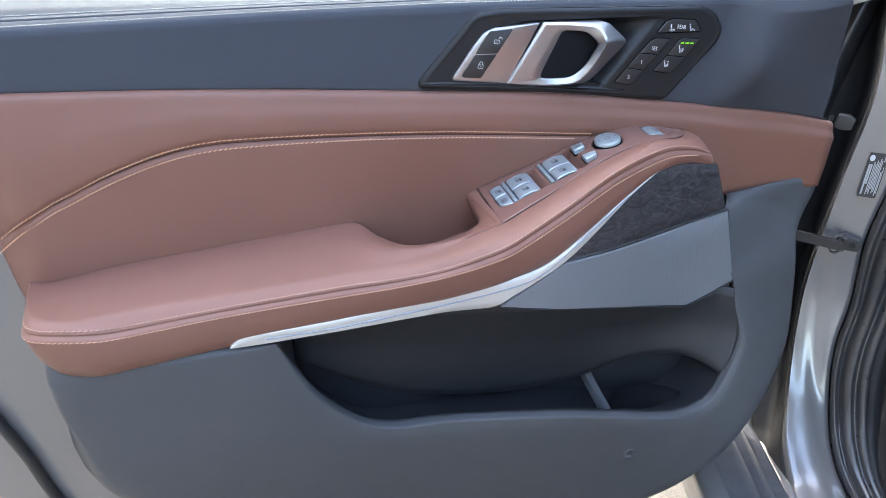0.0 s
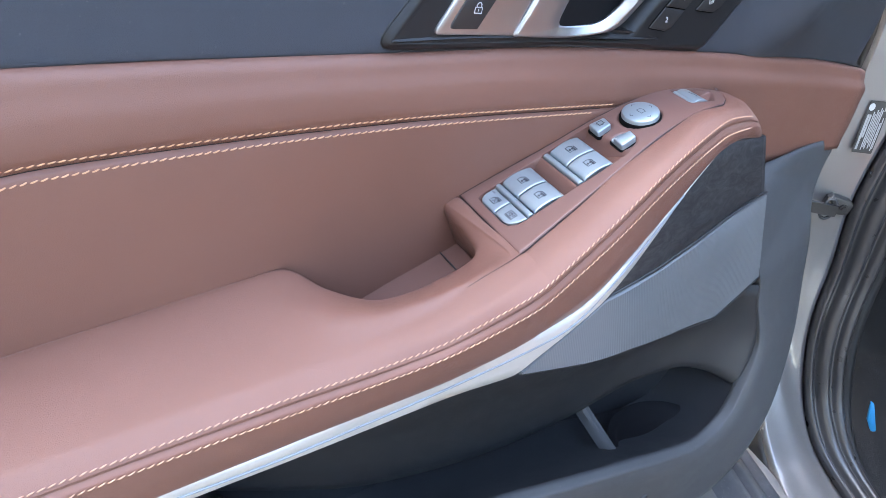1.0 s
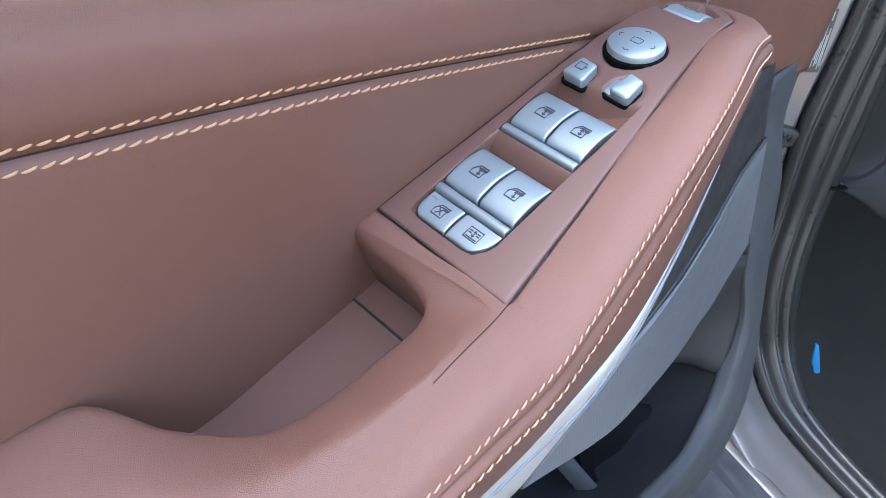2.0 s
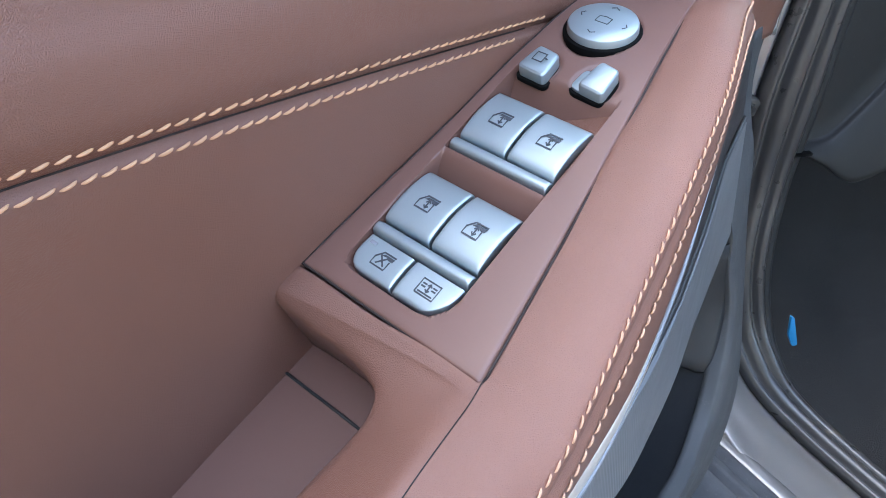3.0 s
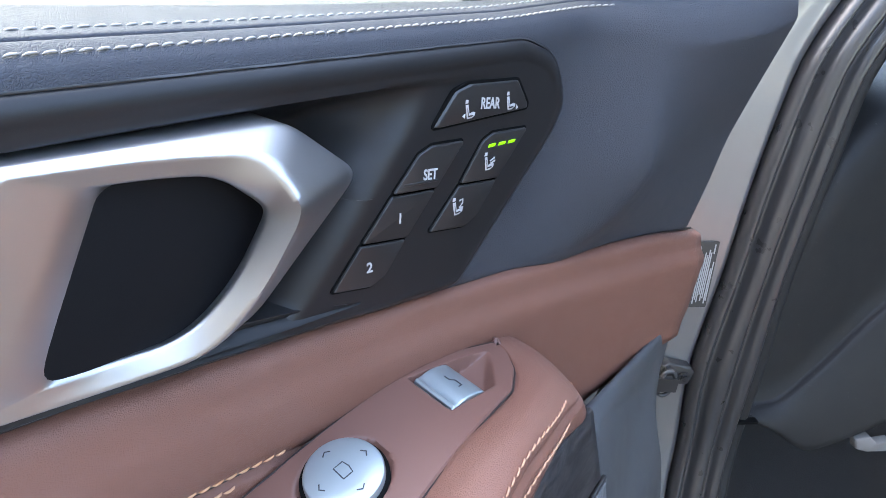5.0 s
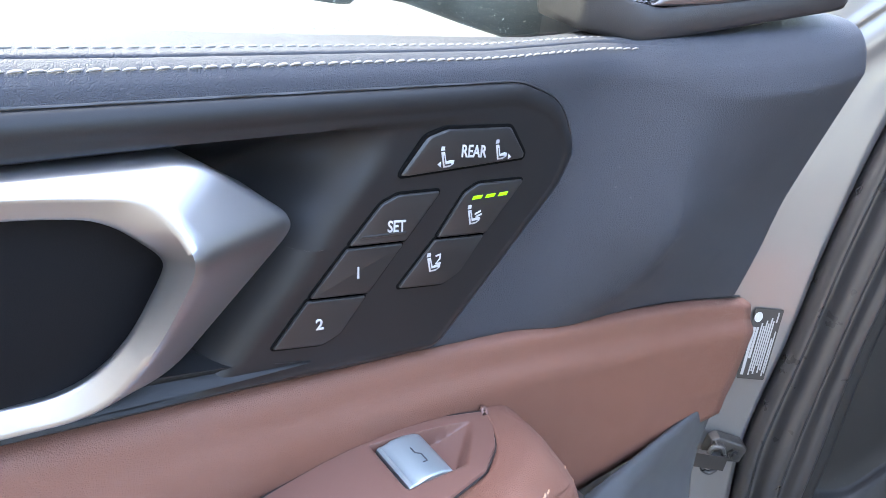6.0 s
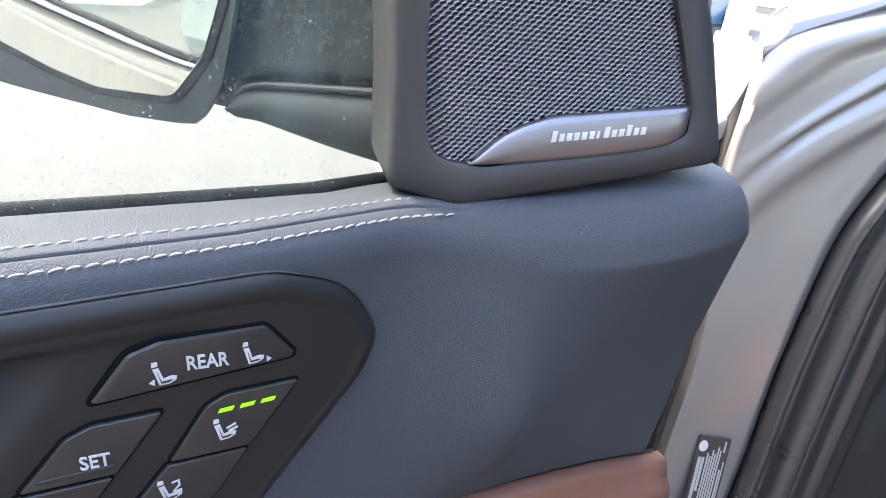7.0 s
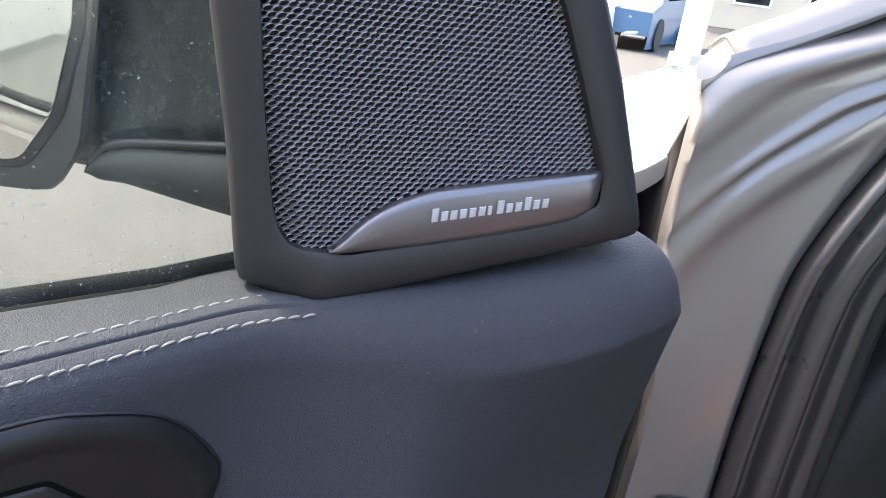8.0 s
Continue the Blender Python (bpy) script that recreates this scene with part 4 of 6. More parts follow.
    def blind_sign(cx, cy, h):
        lines = [[(-.0040, -.0026), (-.0040, .0026), (.0040, .0026), (.0040, -.0026), (-.0040, -.0026)], [(0, -.0012), (0, .0018)], [(-.0009, .0009), (0, .0018), (.0009, .0009)], [(-.0009, -.0003), (0, -.0012), (.0009, -.0003)]]
        lines += [[(-.0032, z), (-.0014, z)] for z in (.0002, .0012)] + [[(.0014, z), (.0032, z)] for z in (.0002, .0012)] + [[(-.0032, z), (.0032, z)] for z in (-.0018,)]
        strokes("blind_sign", lines, .00055, .0002, printed(cx, cy, h), DARK_MARK, panel)
    dome = curve([(0, -.0022), (.03, -.0004), (.10, .0008), (.35, .0016), (.6, .0012), (.85, -.0006), (.95, -.0018), (1, -.0034)], per=5)
    ledge = curve([(0, -.0020), (.15, .0006), (.4, .0013), (.7, .0009), (.9, -.0004), (1, -.0022)], per=4)
    pad = curve([(0, -.0016), (.06, -.0004), (.3, .0003), (.7, .0003), (1, -.0004)], per=5)
    for x0, x1 in ((.1520, .1812), (.1120, .1415)):
        rocker("switch_bar", x0, x0 + .0050, -.0180, -.0643, "silver bar along a pair of window rockers", ledge)
        rocker("window_switch", x0 + .0056, x1, -.0183, ym + gap, "brushed silver window rocker", dome)
        rocker("window_switch", x0 + .0056, x1, ym - gap, -.0636, "brushed silver window rocker", dome)
        window_sign(panel, x0 + .0168, -.0300, .0017)
        window_sign(panel, x0 + .0168, -.0528, .0017)
    rocker("child_lock_button", .0985, .1113, -.0190, ym + gap, "silver button with a rounded corner", pad, -1, .006)
    rocker("sunblind_button", .0985, .1113, ym - gap, -.0641, "silver button with a rounded corner", pad, 1, .011)
    window_sign(panel, .1052, -.0312, .0004, 1)
    blind_sign(.1052, -.0530, .0004)
    slab("pilot_lamp", rounded([(-.0016, -.0006), (.0016, -.0006), (.0016, .0006), (-.0016, .0006)], .0002), .0003, .0001, printed(.1088, -.0230, .0005), LIGHT_STRIP, panel, "small pale blue pilot lamp")

    rim = [(x, panel_edges(x)[0] - .0001, -.0006) for x in np.linspace(.0905, .335, 60)] + [(x, panel_edges(x)[1] - .0004, -.0010) for x in np.linspace(.3358, .0905, 80)]
    tube("panel_joint", on_panel(rim), .0005, JOINT, panel, "fine dark joint round the switch panel", seg=6, closed=True)

    def puck(name, cx, cy, r, h, bevel, label, squash=1.0, material=SWITCH_SILVER):
        n = 48
        rings = []
        for rr, hh in ((r, -.003), (r, h - bevel), (r - bevel * .3, h - bevel * .3), (r - bevel, h), (r * .5, h + .0005)):
            rings += [(cx + rr * math.cos(a / n * 2 * math.pi), cy + rr * squash * math.sin(a / n * 2 * math.pi), hh) for a in range(n)]
        q = np.array(rings)
        s = (panel_z(cx + .01) - panel_z(cx - .01)) / .02
        nrm = np.array((-s, 0, 1)) / math.hypot(s, 1)
        ax = np.array((1, 0, s)) / math.hypot(1, s)
        c = np.array((cx, cy, panel_z(cx)))
        pts = [c + ax * (p[0] - cx) + np.array((0, p[1] - cy, 0)) + nrm * p[2] for p in q]
        ff = quads(5, n, wrap=True) + [tuple(range(4 * n, 5 * n))]
        return part(name, pts, ff, material, panel, label, sharp=40), lambda w: np.array([c + ax * p[0] + np.array((0, p[1], 0)) + nrm * (p[2] + h + .0005) for p in w])
    ob, pl = puck("knob_ring", .226, -.0355, .0168, .0006, .0006, "dark gap round the mirror knob", material=GAP)
    ob, pl = puck("mirror_knob", .226, -.0355, .0152, .0044, .0016, "round silver mirror adjuster knob")
    a = .0110
    marks = []
    for dx, dy in ((1, 0), (-1, 0), (0, 1), (0, -1)):
        px, py = dx * a, dy * a
        marks.append([(px - .0013 * dx - .0018 * dy, py - .0013 * dy - .0018 * dx), (px, py), (px - .0013 * dx + .0018 * dy, py - .0013 * dy + .0018 * dx)])
    marks.append([(-.0022, -.003), (.002, -.003), (.0026, .0), (.002, .003), (-.0022, .003), (-.0022, -.003)])
    strokes("arrow_signs", marks, .0005, .0001, pl, DARK_MARK, panel)

    def key(name, cx, cy, wx, wy, h, label):
        lp = rounded([(cx - wx, cy - wy), (cx + wx * .8, cy - wy * .85), (cx + wx, cy + wy * .7), (cx - wx * .9, cy + wy)], .0022)
        return slab(name, lp, .008, .0016, lambda q: on_panel([(p[0], p[1], p[2] + h) for p in q]), SWITCH_SILVER, panel, label)
    # black plate as the shadow in the gap round the fold button
    slab("fold_gap_shade", rounded([(.1888, -.0343), (.2028, -.0332), (.2042, -.0202), (.1894, -.0182)], .0028), .002, .0002, lambda q: on_panel([(p[0], p[1], p[2] - .0017) for p in q]), GAP, panel)
    key("fold_button", .1965, -.0262, .0066, .0070, .0040, "small silver mirror folding button")
    strokes("fold_sign", [[(.1945, -.0285), (.1945, -.0240), (.1985, -.0240), (.1985, -.0285), (.1945, -.0285)], [(.1965, -.0285), (.1965, -.0300)]], .0005, .0002, lambda q: on_panel([(p[0], p[1], p[2] + .0049) for p in q]), DARK_MARK, panel)
    key("mirror_selector", .1988, -.0530, .0072, .0060, .0044, "small silver mirror selector slider")
    slab("selector_slot", rounded([(.1908, -.0600), (.2054, -.0590), (.2050, -.0425), (.1915, -.0420)], .004), .002, .0004, lambda q: on_panel([(p[0], p[1], p[2] - .0012) for p in q]), GAP, panel)
    slab("selector_disc", rounded([(.1920, -.0500), (.2025, -.0490), (.2025, -.0438), (.1930, -.0432)], .0025), .0015, .0003, lambda q: on_panel([(p[0], p[1], p[2] + .0002) for p in q]), SWITCH_SILVER, panel, "pale disc under the selector")
    # tailgate rocker in its hollow near the tip
    flap = curve([(0, -.0010), (.10, .0010), (.13, -.0004), (.3, .0012), (.55, .0014), (.8, .0004), (.93, -.0010), (1, -.003)], per=5)
    rocker("boot_switch", .2775, .3000, -.0165, -.0400, "silver tailgate rocker in a hollow", flap)
    strokes("boot_sign", [[(.2885, -.0240), (.2885, -.0270), (.2905, -.0285), (.2905, -.0325), (.2885, -.0325)]], .0006, .0002, lambda q: on_panel([(a, b, .0014 + c) for a, b, c in q]), DARK_MARK, panel)


def decor():
    top = [(-.192, .734), (-.180, .747), (-.158, .752), (-.083, .766), (.026, .798), (.100, .813), (.137, .828), (.185, .868), (.230, .908), (.277, .939)]
    bot = [(-.192, .731), (-.146, .738), (-.120, .743), (-.082, .750), (.030, .771), (.086, .777), (.106, .790), (.163, .834), (.234, .905), (.275, .936)]
    t = curve([(x, 0, z) for x, z in top], per=8)
    b = curve([(x, 0, z) for x, z in bot], per=8)
    rows = []
    for f, d in ((0, .006), (0, -.0012), (.06, -.0032), (.3, -.0038), (.45, -.0036), (.55, -.0042), (.8, -.0036), (.95, -.0030), (1, -.0012), (1, .008)):
        p = b + (t - b) * f
        rows.append([(x, front_y(x, z) + d, z) for x, _, z in p])
    g = np.array(rows)
    part("decor_strip", g.reshape(-1, 3), quads(len(rows), len(t)), TRIM_SILVER, door, "slim satin silver strip sweeping up under the armrest", sharp=50, thick=.002)
    line = [(-.157, .743), (-.083, .756), (.029, .782), (.102, .802), (.138, .820), (.185, .866), (.232, .907)]
    path = curve([(x, front_y(x, z) - .0040, z) for x, z in line], per=10)
    tube("light_guide", path, .0009, LIGHT_STRIP, door, "thin bluish light guide let into the strip")

    def patch(name, lower, upper, material, label, lift, n=40, rib=0.0):
        lo = even(np.array(lower, float), n=n)
        hi = even(np.array(upper, float), n=n)
        rws = []
        for f, d in ((0, .010), (0, -lift * .5), (.012, -lift), (.25, -lift), (.5, -lift), (.75, -lift), (.988, -lift), (1, -lift * .5), (1, .010)):
            p = lo + (hi - lo) * f
            rws.append([(x, front_y(x, z) + d - (rib * (0, .7, 1, .7)[k % 4] if 0 < f < 1 else 0), z) for k, (x, z) in enumerate(p)])
        gg = np.array(rws)
        return part(name, gg.reshape(-1, 3), quads(len(rws), n), material, door, label, thick=.002, sharp=45)
    patch("wood_insert", [(.165, .836), (.225, .8450), (.283, .8555), (.345, .8665), (.4, .8775)], curve([(.166, .8395), (.2, .8725), (.235, .906), (.279, .936), (.325, .936), (.368, .934)], per=8), WOOD, "dark grained open-pore wood insert", .001)
    patch("speaker_cover", [(.0965, .7785), (.15, .777), (.215, .772), (.30, .762), (.362, .7515), (.372, .7510), (.38, .7530), (.41, .7640), (.443, .779)], [(.0975, .7800), (.160, .8300), (.164, .8320), (.225, .8415), (.283, .852), (.345, .8635), (.403, .8745)], RIBBED, "grey finely ribbed loudspeaker cover", .003, n=600, rib=.0002)
    edge = curve([(x, front_y(x, z) - .0012, z) for x, z in [(.0965, .7775), (.15, .776), (.215, .771), (.30, .761), (.372, .7485), (.41, .761), (.4445, .778), (.4325, .80), (.404, .8755), (.345, .865), (.283, .8537), (.225, .8432), (.164, .8340)]], per=1)
    tube("cover_seal", edge, .0016, RUBBER, door, "dark joint round the loudspeaker cover", closed=True)


RIM = [(-.150, -.112, .732), (-.146, -.116, .733), (-.099, -.114, .656), (-.042, -.114, .607), (.001, -.116, .596), (.070, -.122, .605), (.213, -.142, .616), (.383, -.142, .595), (.441, -.132, .605), (.466, -.120, .644), (.477, -.105, .695), (.458, -.092, .742), (.446, -.086, .775), (.430, -.080, .80), (.412, -.070, .845), (.402, -.062, .872)]
OUT1 = [(-.362, -.095, .712), (-.360, -.103, .68), (-.345, -.1, .609), (-.290, -.098, .50), (-.1, -.095, .44), (.05, -.098, .42), (.22, -.110, .40), (.40, -.135, .425), (.483, -.148, .505), (.533, -.135, .585), (.578, -.096, .665), (.576, -.068, .745), (.562, -.053, .805), (.540, -.034, .850), (.480, -.037, .872), (.418, -.048, .875)]
OUT2 = [(-.382, -.02, .745), (-.386, -.01, .68), (-.379, .0, .629), (-.345, .0, .42), (-.1, -.04, .36), (.05, -.04, .34), (.22, -.04, .32), (.43, -.05, .34), (.52, -.05, .43), (.570, -.04, .54), (.600, -.028, .65), (.592, -.020, .745), (.582, -.016, .805), (.580, -.0205, .896), (.515, -.0265, .899), (.430, -.0285, .879)]


def lower_panel():
    mix = lambda a, b, f, dy=0: [tuple(np.array(p) * (1 - f) + np.array(q) * f + np.array((0, dy * (0 if k == 0 else .5 if k == 1 else 1 if k < 11 else max(0, (13 - k) / 3)), 0))) for k, (p, q) in enumerate(zip(a, b))]
    rows = [OUT2, mix(OUT1, OUT2, .35, -.012), OUT1, mix(RIM, OUT1, .6, -.004), mix(RIM, OUT1, .25, -.006), mix(RIM, OUT1, .09, -.005), mix(RIM, OUT1, .02, -.002), RIM, [(x, y + .012, z + (.001)) for x, y, z in RIM]]
    sheet("lower_panel", rows, GREY_PLASTIC, door, "charcoal grained plastic lower panel with a map pocket", per_u=6, per_v=3, thick=.003, sharp=60)
    # the pocket: walls run back from the rim to a rear wall
    top = [(.39, -.088, .772), (.30, -.095, .772), (.215, -.10, .780), (.10, -.105, .782), (-.02, -.105, .765)]
    loop = np.vstack([curve(RIM[1:12], per=6), curve(top, per=3)])
    c = np.array((.16, 0, .68))
    ring1 = loop + np.array((0, .008, 0))
    deep = loop.copy()
    deep[:, 0] = c[0] + (loop[:, 0] - c[0]) * .98
    deep[:, 2] = np.where(loop[:, 2] < .70, loop[:, 2] - .045, loop[:, 2])
    deep[:, 1] = -.075
    back = deep.copy()
    back[:, 1] = -.035
    inner = back.copy()
    inner[:, 0] = c[0] + (back[:, 0] - c[0]) * .5
    inner[:, 2] = c[2] + (back[:, 2] - c[2]) * .5
    n = len(loop)
    v = np.vstack([ring1, deep, back, inner])
    f = quads(4, n, wrap=True) + [tuple(range(3 * n, 4 * n))]
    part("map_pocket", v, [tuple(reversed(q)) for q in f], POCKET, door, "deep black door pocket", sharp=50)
    arc = [(-.12, -.058, .66), (.02, -.058, .60), (.16, -.058, .585), (.27, -.060, .605), (.34, -.066, .640), (.40, -.074, .652), (.442, -.088, .648), (.468, -.112, .640)]
    upper = [(-.12, -.104, .745), (.02, -.104, .765), (.16, -.106, .770), (.26, -.098, .762), (.33, -.090, .754), (.385, -.083, .751), (.425, -.081, .766), (.452, -.087, .768)]
    m = [tuple(np.array(a) * .5 + np.array(b) * .5 + np.array((0, .012, 0))) for a, b in zip(arc, upper)]
    m[-2:] = [(.446, -.082, .705), (.478, -.100, .702)]
    arc_in = [(x, y + .03, z - .006) for x, y, z in arc]
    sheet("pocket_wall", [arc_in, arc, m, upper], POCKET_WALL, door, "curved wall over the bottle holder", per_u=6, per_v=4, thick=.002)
    rings = []
    for r, z in ((1.25, .574), (1.12, .5725), (1.0, .567), (.88, .5605), (.7, .5575), (.4, .5565), (0, .5562)):
        rings.append([(.388 + .056 * r * math.cos(a), -.096 + .036 * r * math.sin(a), z) for a in np.linspace(0, 2 * math.pi, 40, endpoint=False)])
    # the hollow's shade is put into its near-black colour
    part("bottle_well", np.array(rings).reshape(-1, 3), quads(len(rings), 40, wrap=True), WELL, door, "rounded hollow for a bottle", sharp=60)
    path = curve([(.292, -.045, .612), (.298, -.070, .600), (.316, -.105, .572), (.334, -.145, .543)], per=5)
    v = []
    for p in path:
        for dx, dz in ((-.006, -.014), (-.0055, -.003), (-.003, 0), (.003, 0), (.0055, -.003), (.006, -.014)):
            v.append(p + np.array((dx, 0, dz)))
    part("divider", v, quads(len(path), 6, wrap=True) + [tuple(range(6))], GREY_PLASTIC, door, "upright divider in the pocket")


def shell():
    lp = rounded([(-.565, .80), (-.485, .55), (-.43, .40), (-.36, .24), (.40, .24), (.56, .35), (.625, .50), (.635, .72), (.60, .98), (.52, 1.09), (.30, 1.085), (-.20, 1.015), (-.62, .96)], [.06, .06, .06, .06, .05, .05, .05, .05, .03, .02, .02, .02, .03], 6)
    slab("door_shell", lp, .05, .012, door_face(.032), PAINT, door, "grey metallic painted door frame")
    outer = [(x * (1.22 if x < 0 else 1.02) - .012, z - .01) for x, z in lp]
    slab("door_skin", outer, .02, .008, door_face(.085), PAINT, door, "grey metallic outer door skin")
    tube("door_seal", curve([(-.545, .03, .74), (-.500, .028, .63), (-.458, .026, .520), (-.433, .026, .454), (-.406, .026, .367), (-.36, .026, .27), (-.25, .03, .235)], per=8), .007, RUBBER, door, "black rubber seal along the door edge")


def tweeter():
    k = math.sqrt(1 + .47 ** 2)
    U = np.array((1, -.47, 0)) / k
    W = np.array((-.47, -1, 0)) / k
    o = np.array((.361, .003, 0))

    def pl(off):
        return lambda q: np.array([o + U * (p[0] - .361) * k + np.array((0, 0, p[1])) + W * (p[2] + off) for p in q])
    frame_loop = rounded([(.3545, 1.1190), (.3745, 1.1192), (.4565, 1.1530), (.4535, 1.1605), (.4479, 1.1723), (.4377, 1.1940), (.4272, 1.2133), (.385, 1.275), (.316, 1.290), (.332, 1.225), (.340, 1.190), (.347, 1.1595)], [.002, .006, .003, .01, .03, .05, .05, .02, .01, .1, .1, .1], 6)
    hole = rounded([(.3595, 1.1447), (.3632, 1.1345), (.3790, 1.1352), (.4300, 1.1545), (.4402, 1.1595), (.4385, 1.1690), (.4263, 1.1914), (.4155, 1.2102), (.375, 1.262), (.335, 1.276), (.3501, 1.1927), (.3545, 1.1679)], [.01, .007, .006, .01, .003, .004, .05, .05, .015, .01, .1, .05], 6)
    # frame: outer wall, rounded edge, front, inner wall
    n = 200
    a = ccw(even(np.array(frame_loop), n=n, closed=True))
    b = ccw(even(np.array(hole), n=n, closed=True))
    c = np.array((.390, 1.20))

    def by_angle(p):
        th = np.linspace(0, 2 * math.pi, n, endpoint=False)
        an = np.arctan2(p[:, 1] - c[1], p[:, 0] - c[0]) % (2 * math.pi)
        i = np.argsort(an)
        return np.stack([np.interp(th, an[i], p[i, j], period=2 * math.pi) for j in (0, 1)], 1)
    a, b = by_angle(a), by_angle(b)
    rings = [np.c_[a, np.full(n, -.05)], np.c_[a, np.full(n, -.005)], np.c_[a + (b - a) * .06, np.full(n, -.0015)], np.c_[a + (b - a) * .2, np.full(n, 0)], np.c_[a + (b - a) * .9, np.full(n, .0008)], np.c_[b, np.full(n, 0.0)], np.c_[b + (c - b) * .01, np.full(n, -.006)]]
    for r in rings:
        # the window side of the frame is turned away
        r[:, 2] -= .55 * np.maximum(0, .3730 - (r[:, 1] - 1.12) * .30 - r[:, 0])
    pod = part("tweeter_pod", pl(0)(np.vstack(rings)), quads(len(rings), n, wrap=True), POD, door, "charcoal corner pod with a loudspeaker mesh", sharp=50)
    # mesh of slanted holes
    px, pz = .0020, .00138
    v, f = [], []
    hp = [tuple(q) for q in inset(ccw(hole), -.0018)]
    badge_top = [(.3765, 1.1365), (.383, 1.1425), (.394, 1.1510), (.437, 1.1650), (.45, 1.165), (.45, 1.10), (.37, 1.10)]
    cols, rws = 66, 130
    for j in range(rws):
        for i in range(cols):
            x = .325 + i * px + (j % 2) * px / 2
            z = 1.125 + j * pz + (x - .36) * .16
            if not inside(x, z, hp) or inside(x, z, badge_top):
                continue
            bidx = len(v)
            cell = [(px / 2, pz * .33), (0, pz * .67), (-px / 2, pz * .33), (-px / 2, -pz * .33), (0, -pz * .67), (px / 2, -pz * .33)]
            dome = .0012 * (1 - ((x - .39) / .05) ** 2) - .55 * max(0, .3730 - (z - 1.12) * .30 - x)
            for q in cell:
                v.append((x + q[0], z + q[1] + q[0] * .16, dome))
            hol = [(.80 * q[0] + .46 * q[1], .80 * q[1]) for q in cell]
            for q in hol:
                v.append((x + q[0], z + q[1] + q[0] * .16, dome + .0001))
            for q in hol:
                v.append((x + q[0] * .9, z + q[1] * .9 + q[0] * .16, dome - .0012))
            for r in range(2):
                for k2 in range(6):
                    a0, a1 = bidx + r * 6 + k2, bidx + r * 6 + (k2 + 1) % 6
                    f.append((a0, a1, a1 + 6, a0 + 6))
    part("loudspeaker_mesh", pl(-.0036)(np.array(v)), f, GRILLE, pod, "black perforated steel loudspeaker mesh", flat=True)
    slab("mesh_backing", [tuple(q) for q in inset(ccw(hole), -.0005)], .004, .0005, pl(-.0085), RUBBER, pod)
    low = curve([(.3738, 1.1350), (.389, 1.1388), (.405, 1.1436), (.420, 1.1488), (.434, 1.1548), (.4388, 1.1600)], per=6)
    high = curve([(.3745, 1.1362), (.383, 1.1475), (.394, 1.1552), (.406, 1.1596), (.423, 1.1650), (.4380, 1.1698)], per=6)
    rws = []
    for f_, w_ in ((0, -.006), (0, -.0006), (.05, .0004), (.15, .0009), (.5, .0012), (.85, .0009), (.95, .0004), (1, -.0006), (1, -.006)):
        q = low + (high - low) * f_
        end = np.array([-.0012 if i in (0, len(q) - 1) else 0 for i in range(len(q))])
        rws.append(np.c_[q, w_ + end])
    badge = part("badge", pl(.0008)(np.vstack(rws)), quads(len(rws), len(low)), BADGE, door, "smoked metal maker's badge with a white word mark", sharp=50, thick=.001)
    # the word mark is a row of plain bars
    ang = math.radians(18)
    cu = np.array((.4107, 1.1541))
    d = np.array((math.cos(ang), math.sin(ang)))
    nn = np.array((-.10, .99))
    for i in range(13):
        s0 = -.0154 + i * .00238
        tall, thin = (.0036 if i in (0, 7, 10) else .0025), (.0010 if i == 6 else .0017)
        q = [cu + d * s0 - nn * .0012, cu + d * (s0 + thin) - nn * .0012, cu + d * (s0 + thin) + nn * (tall - .0012), cu + d * s0 + nn * (tall - .0012)]
        slab("word_mark_bar", [tuple(p) for p in q], .0006, .0002, pl(.0024), WHITE_MARK, badge)


FOOT_LOW = [(0.367, 0.1697, 1.1040), (0.3705, 0.1663, 1.1015), (0.3787, 0.1588, 1.102), (0.4053, 0.1345, 1.0985), (0.425, 0.1165, 1.097), (0.47, 0.075, 1.093)]
FOOT_HIGH = [(0.367, 0.1697, 1.1085), (0.3705, 0.1663, 1.1165), (0.3787, 0.1588, 1.1215), (0.4053, 0.1345, 1.1288), (0.425, 0.1165, 1.134), (0.47, 0.075, 1.146)]


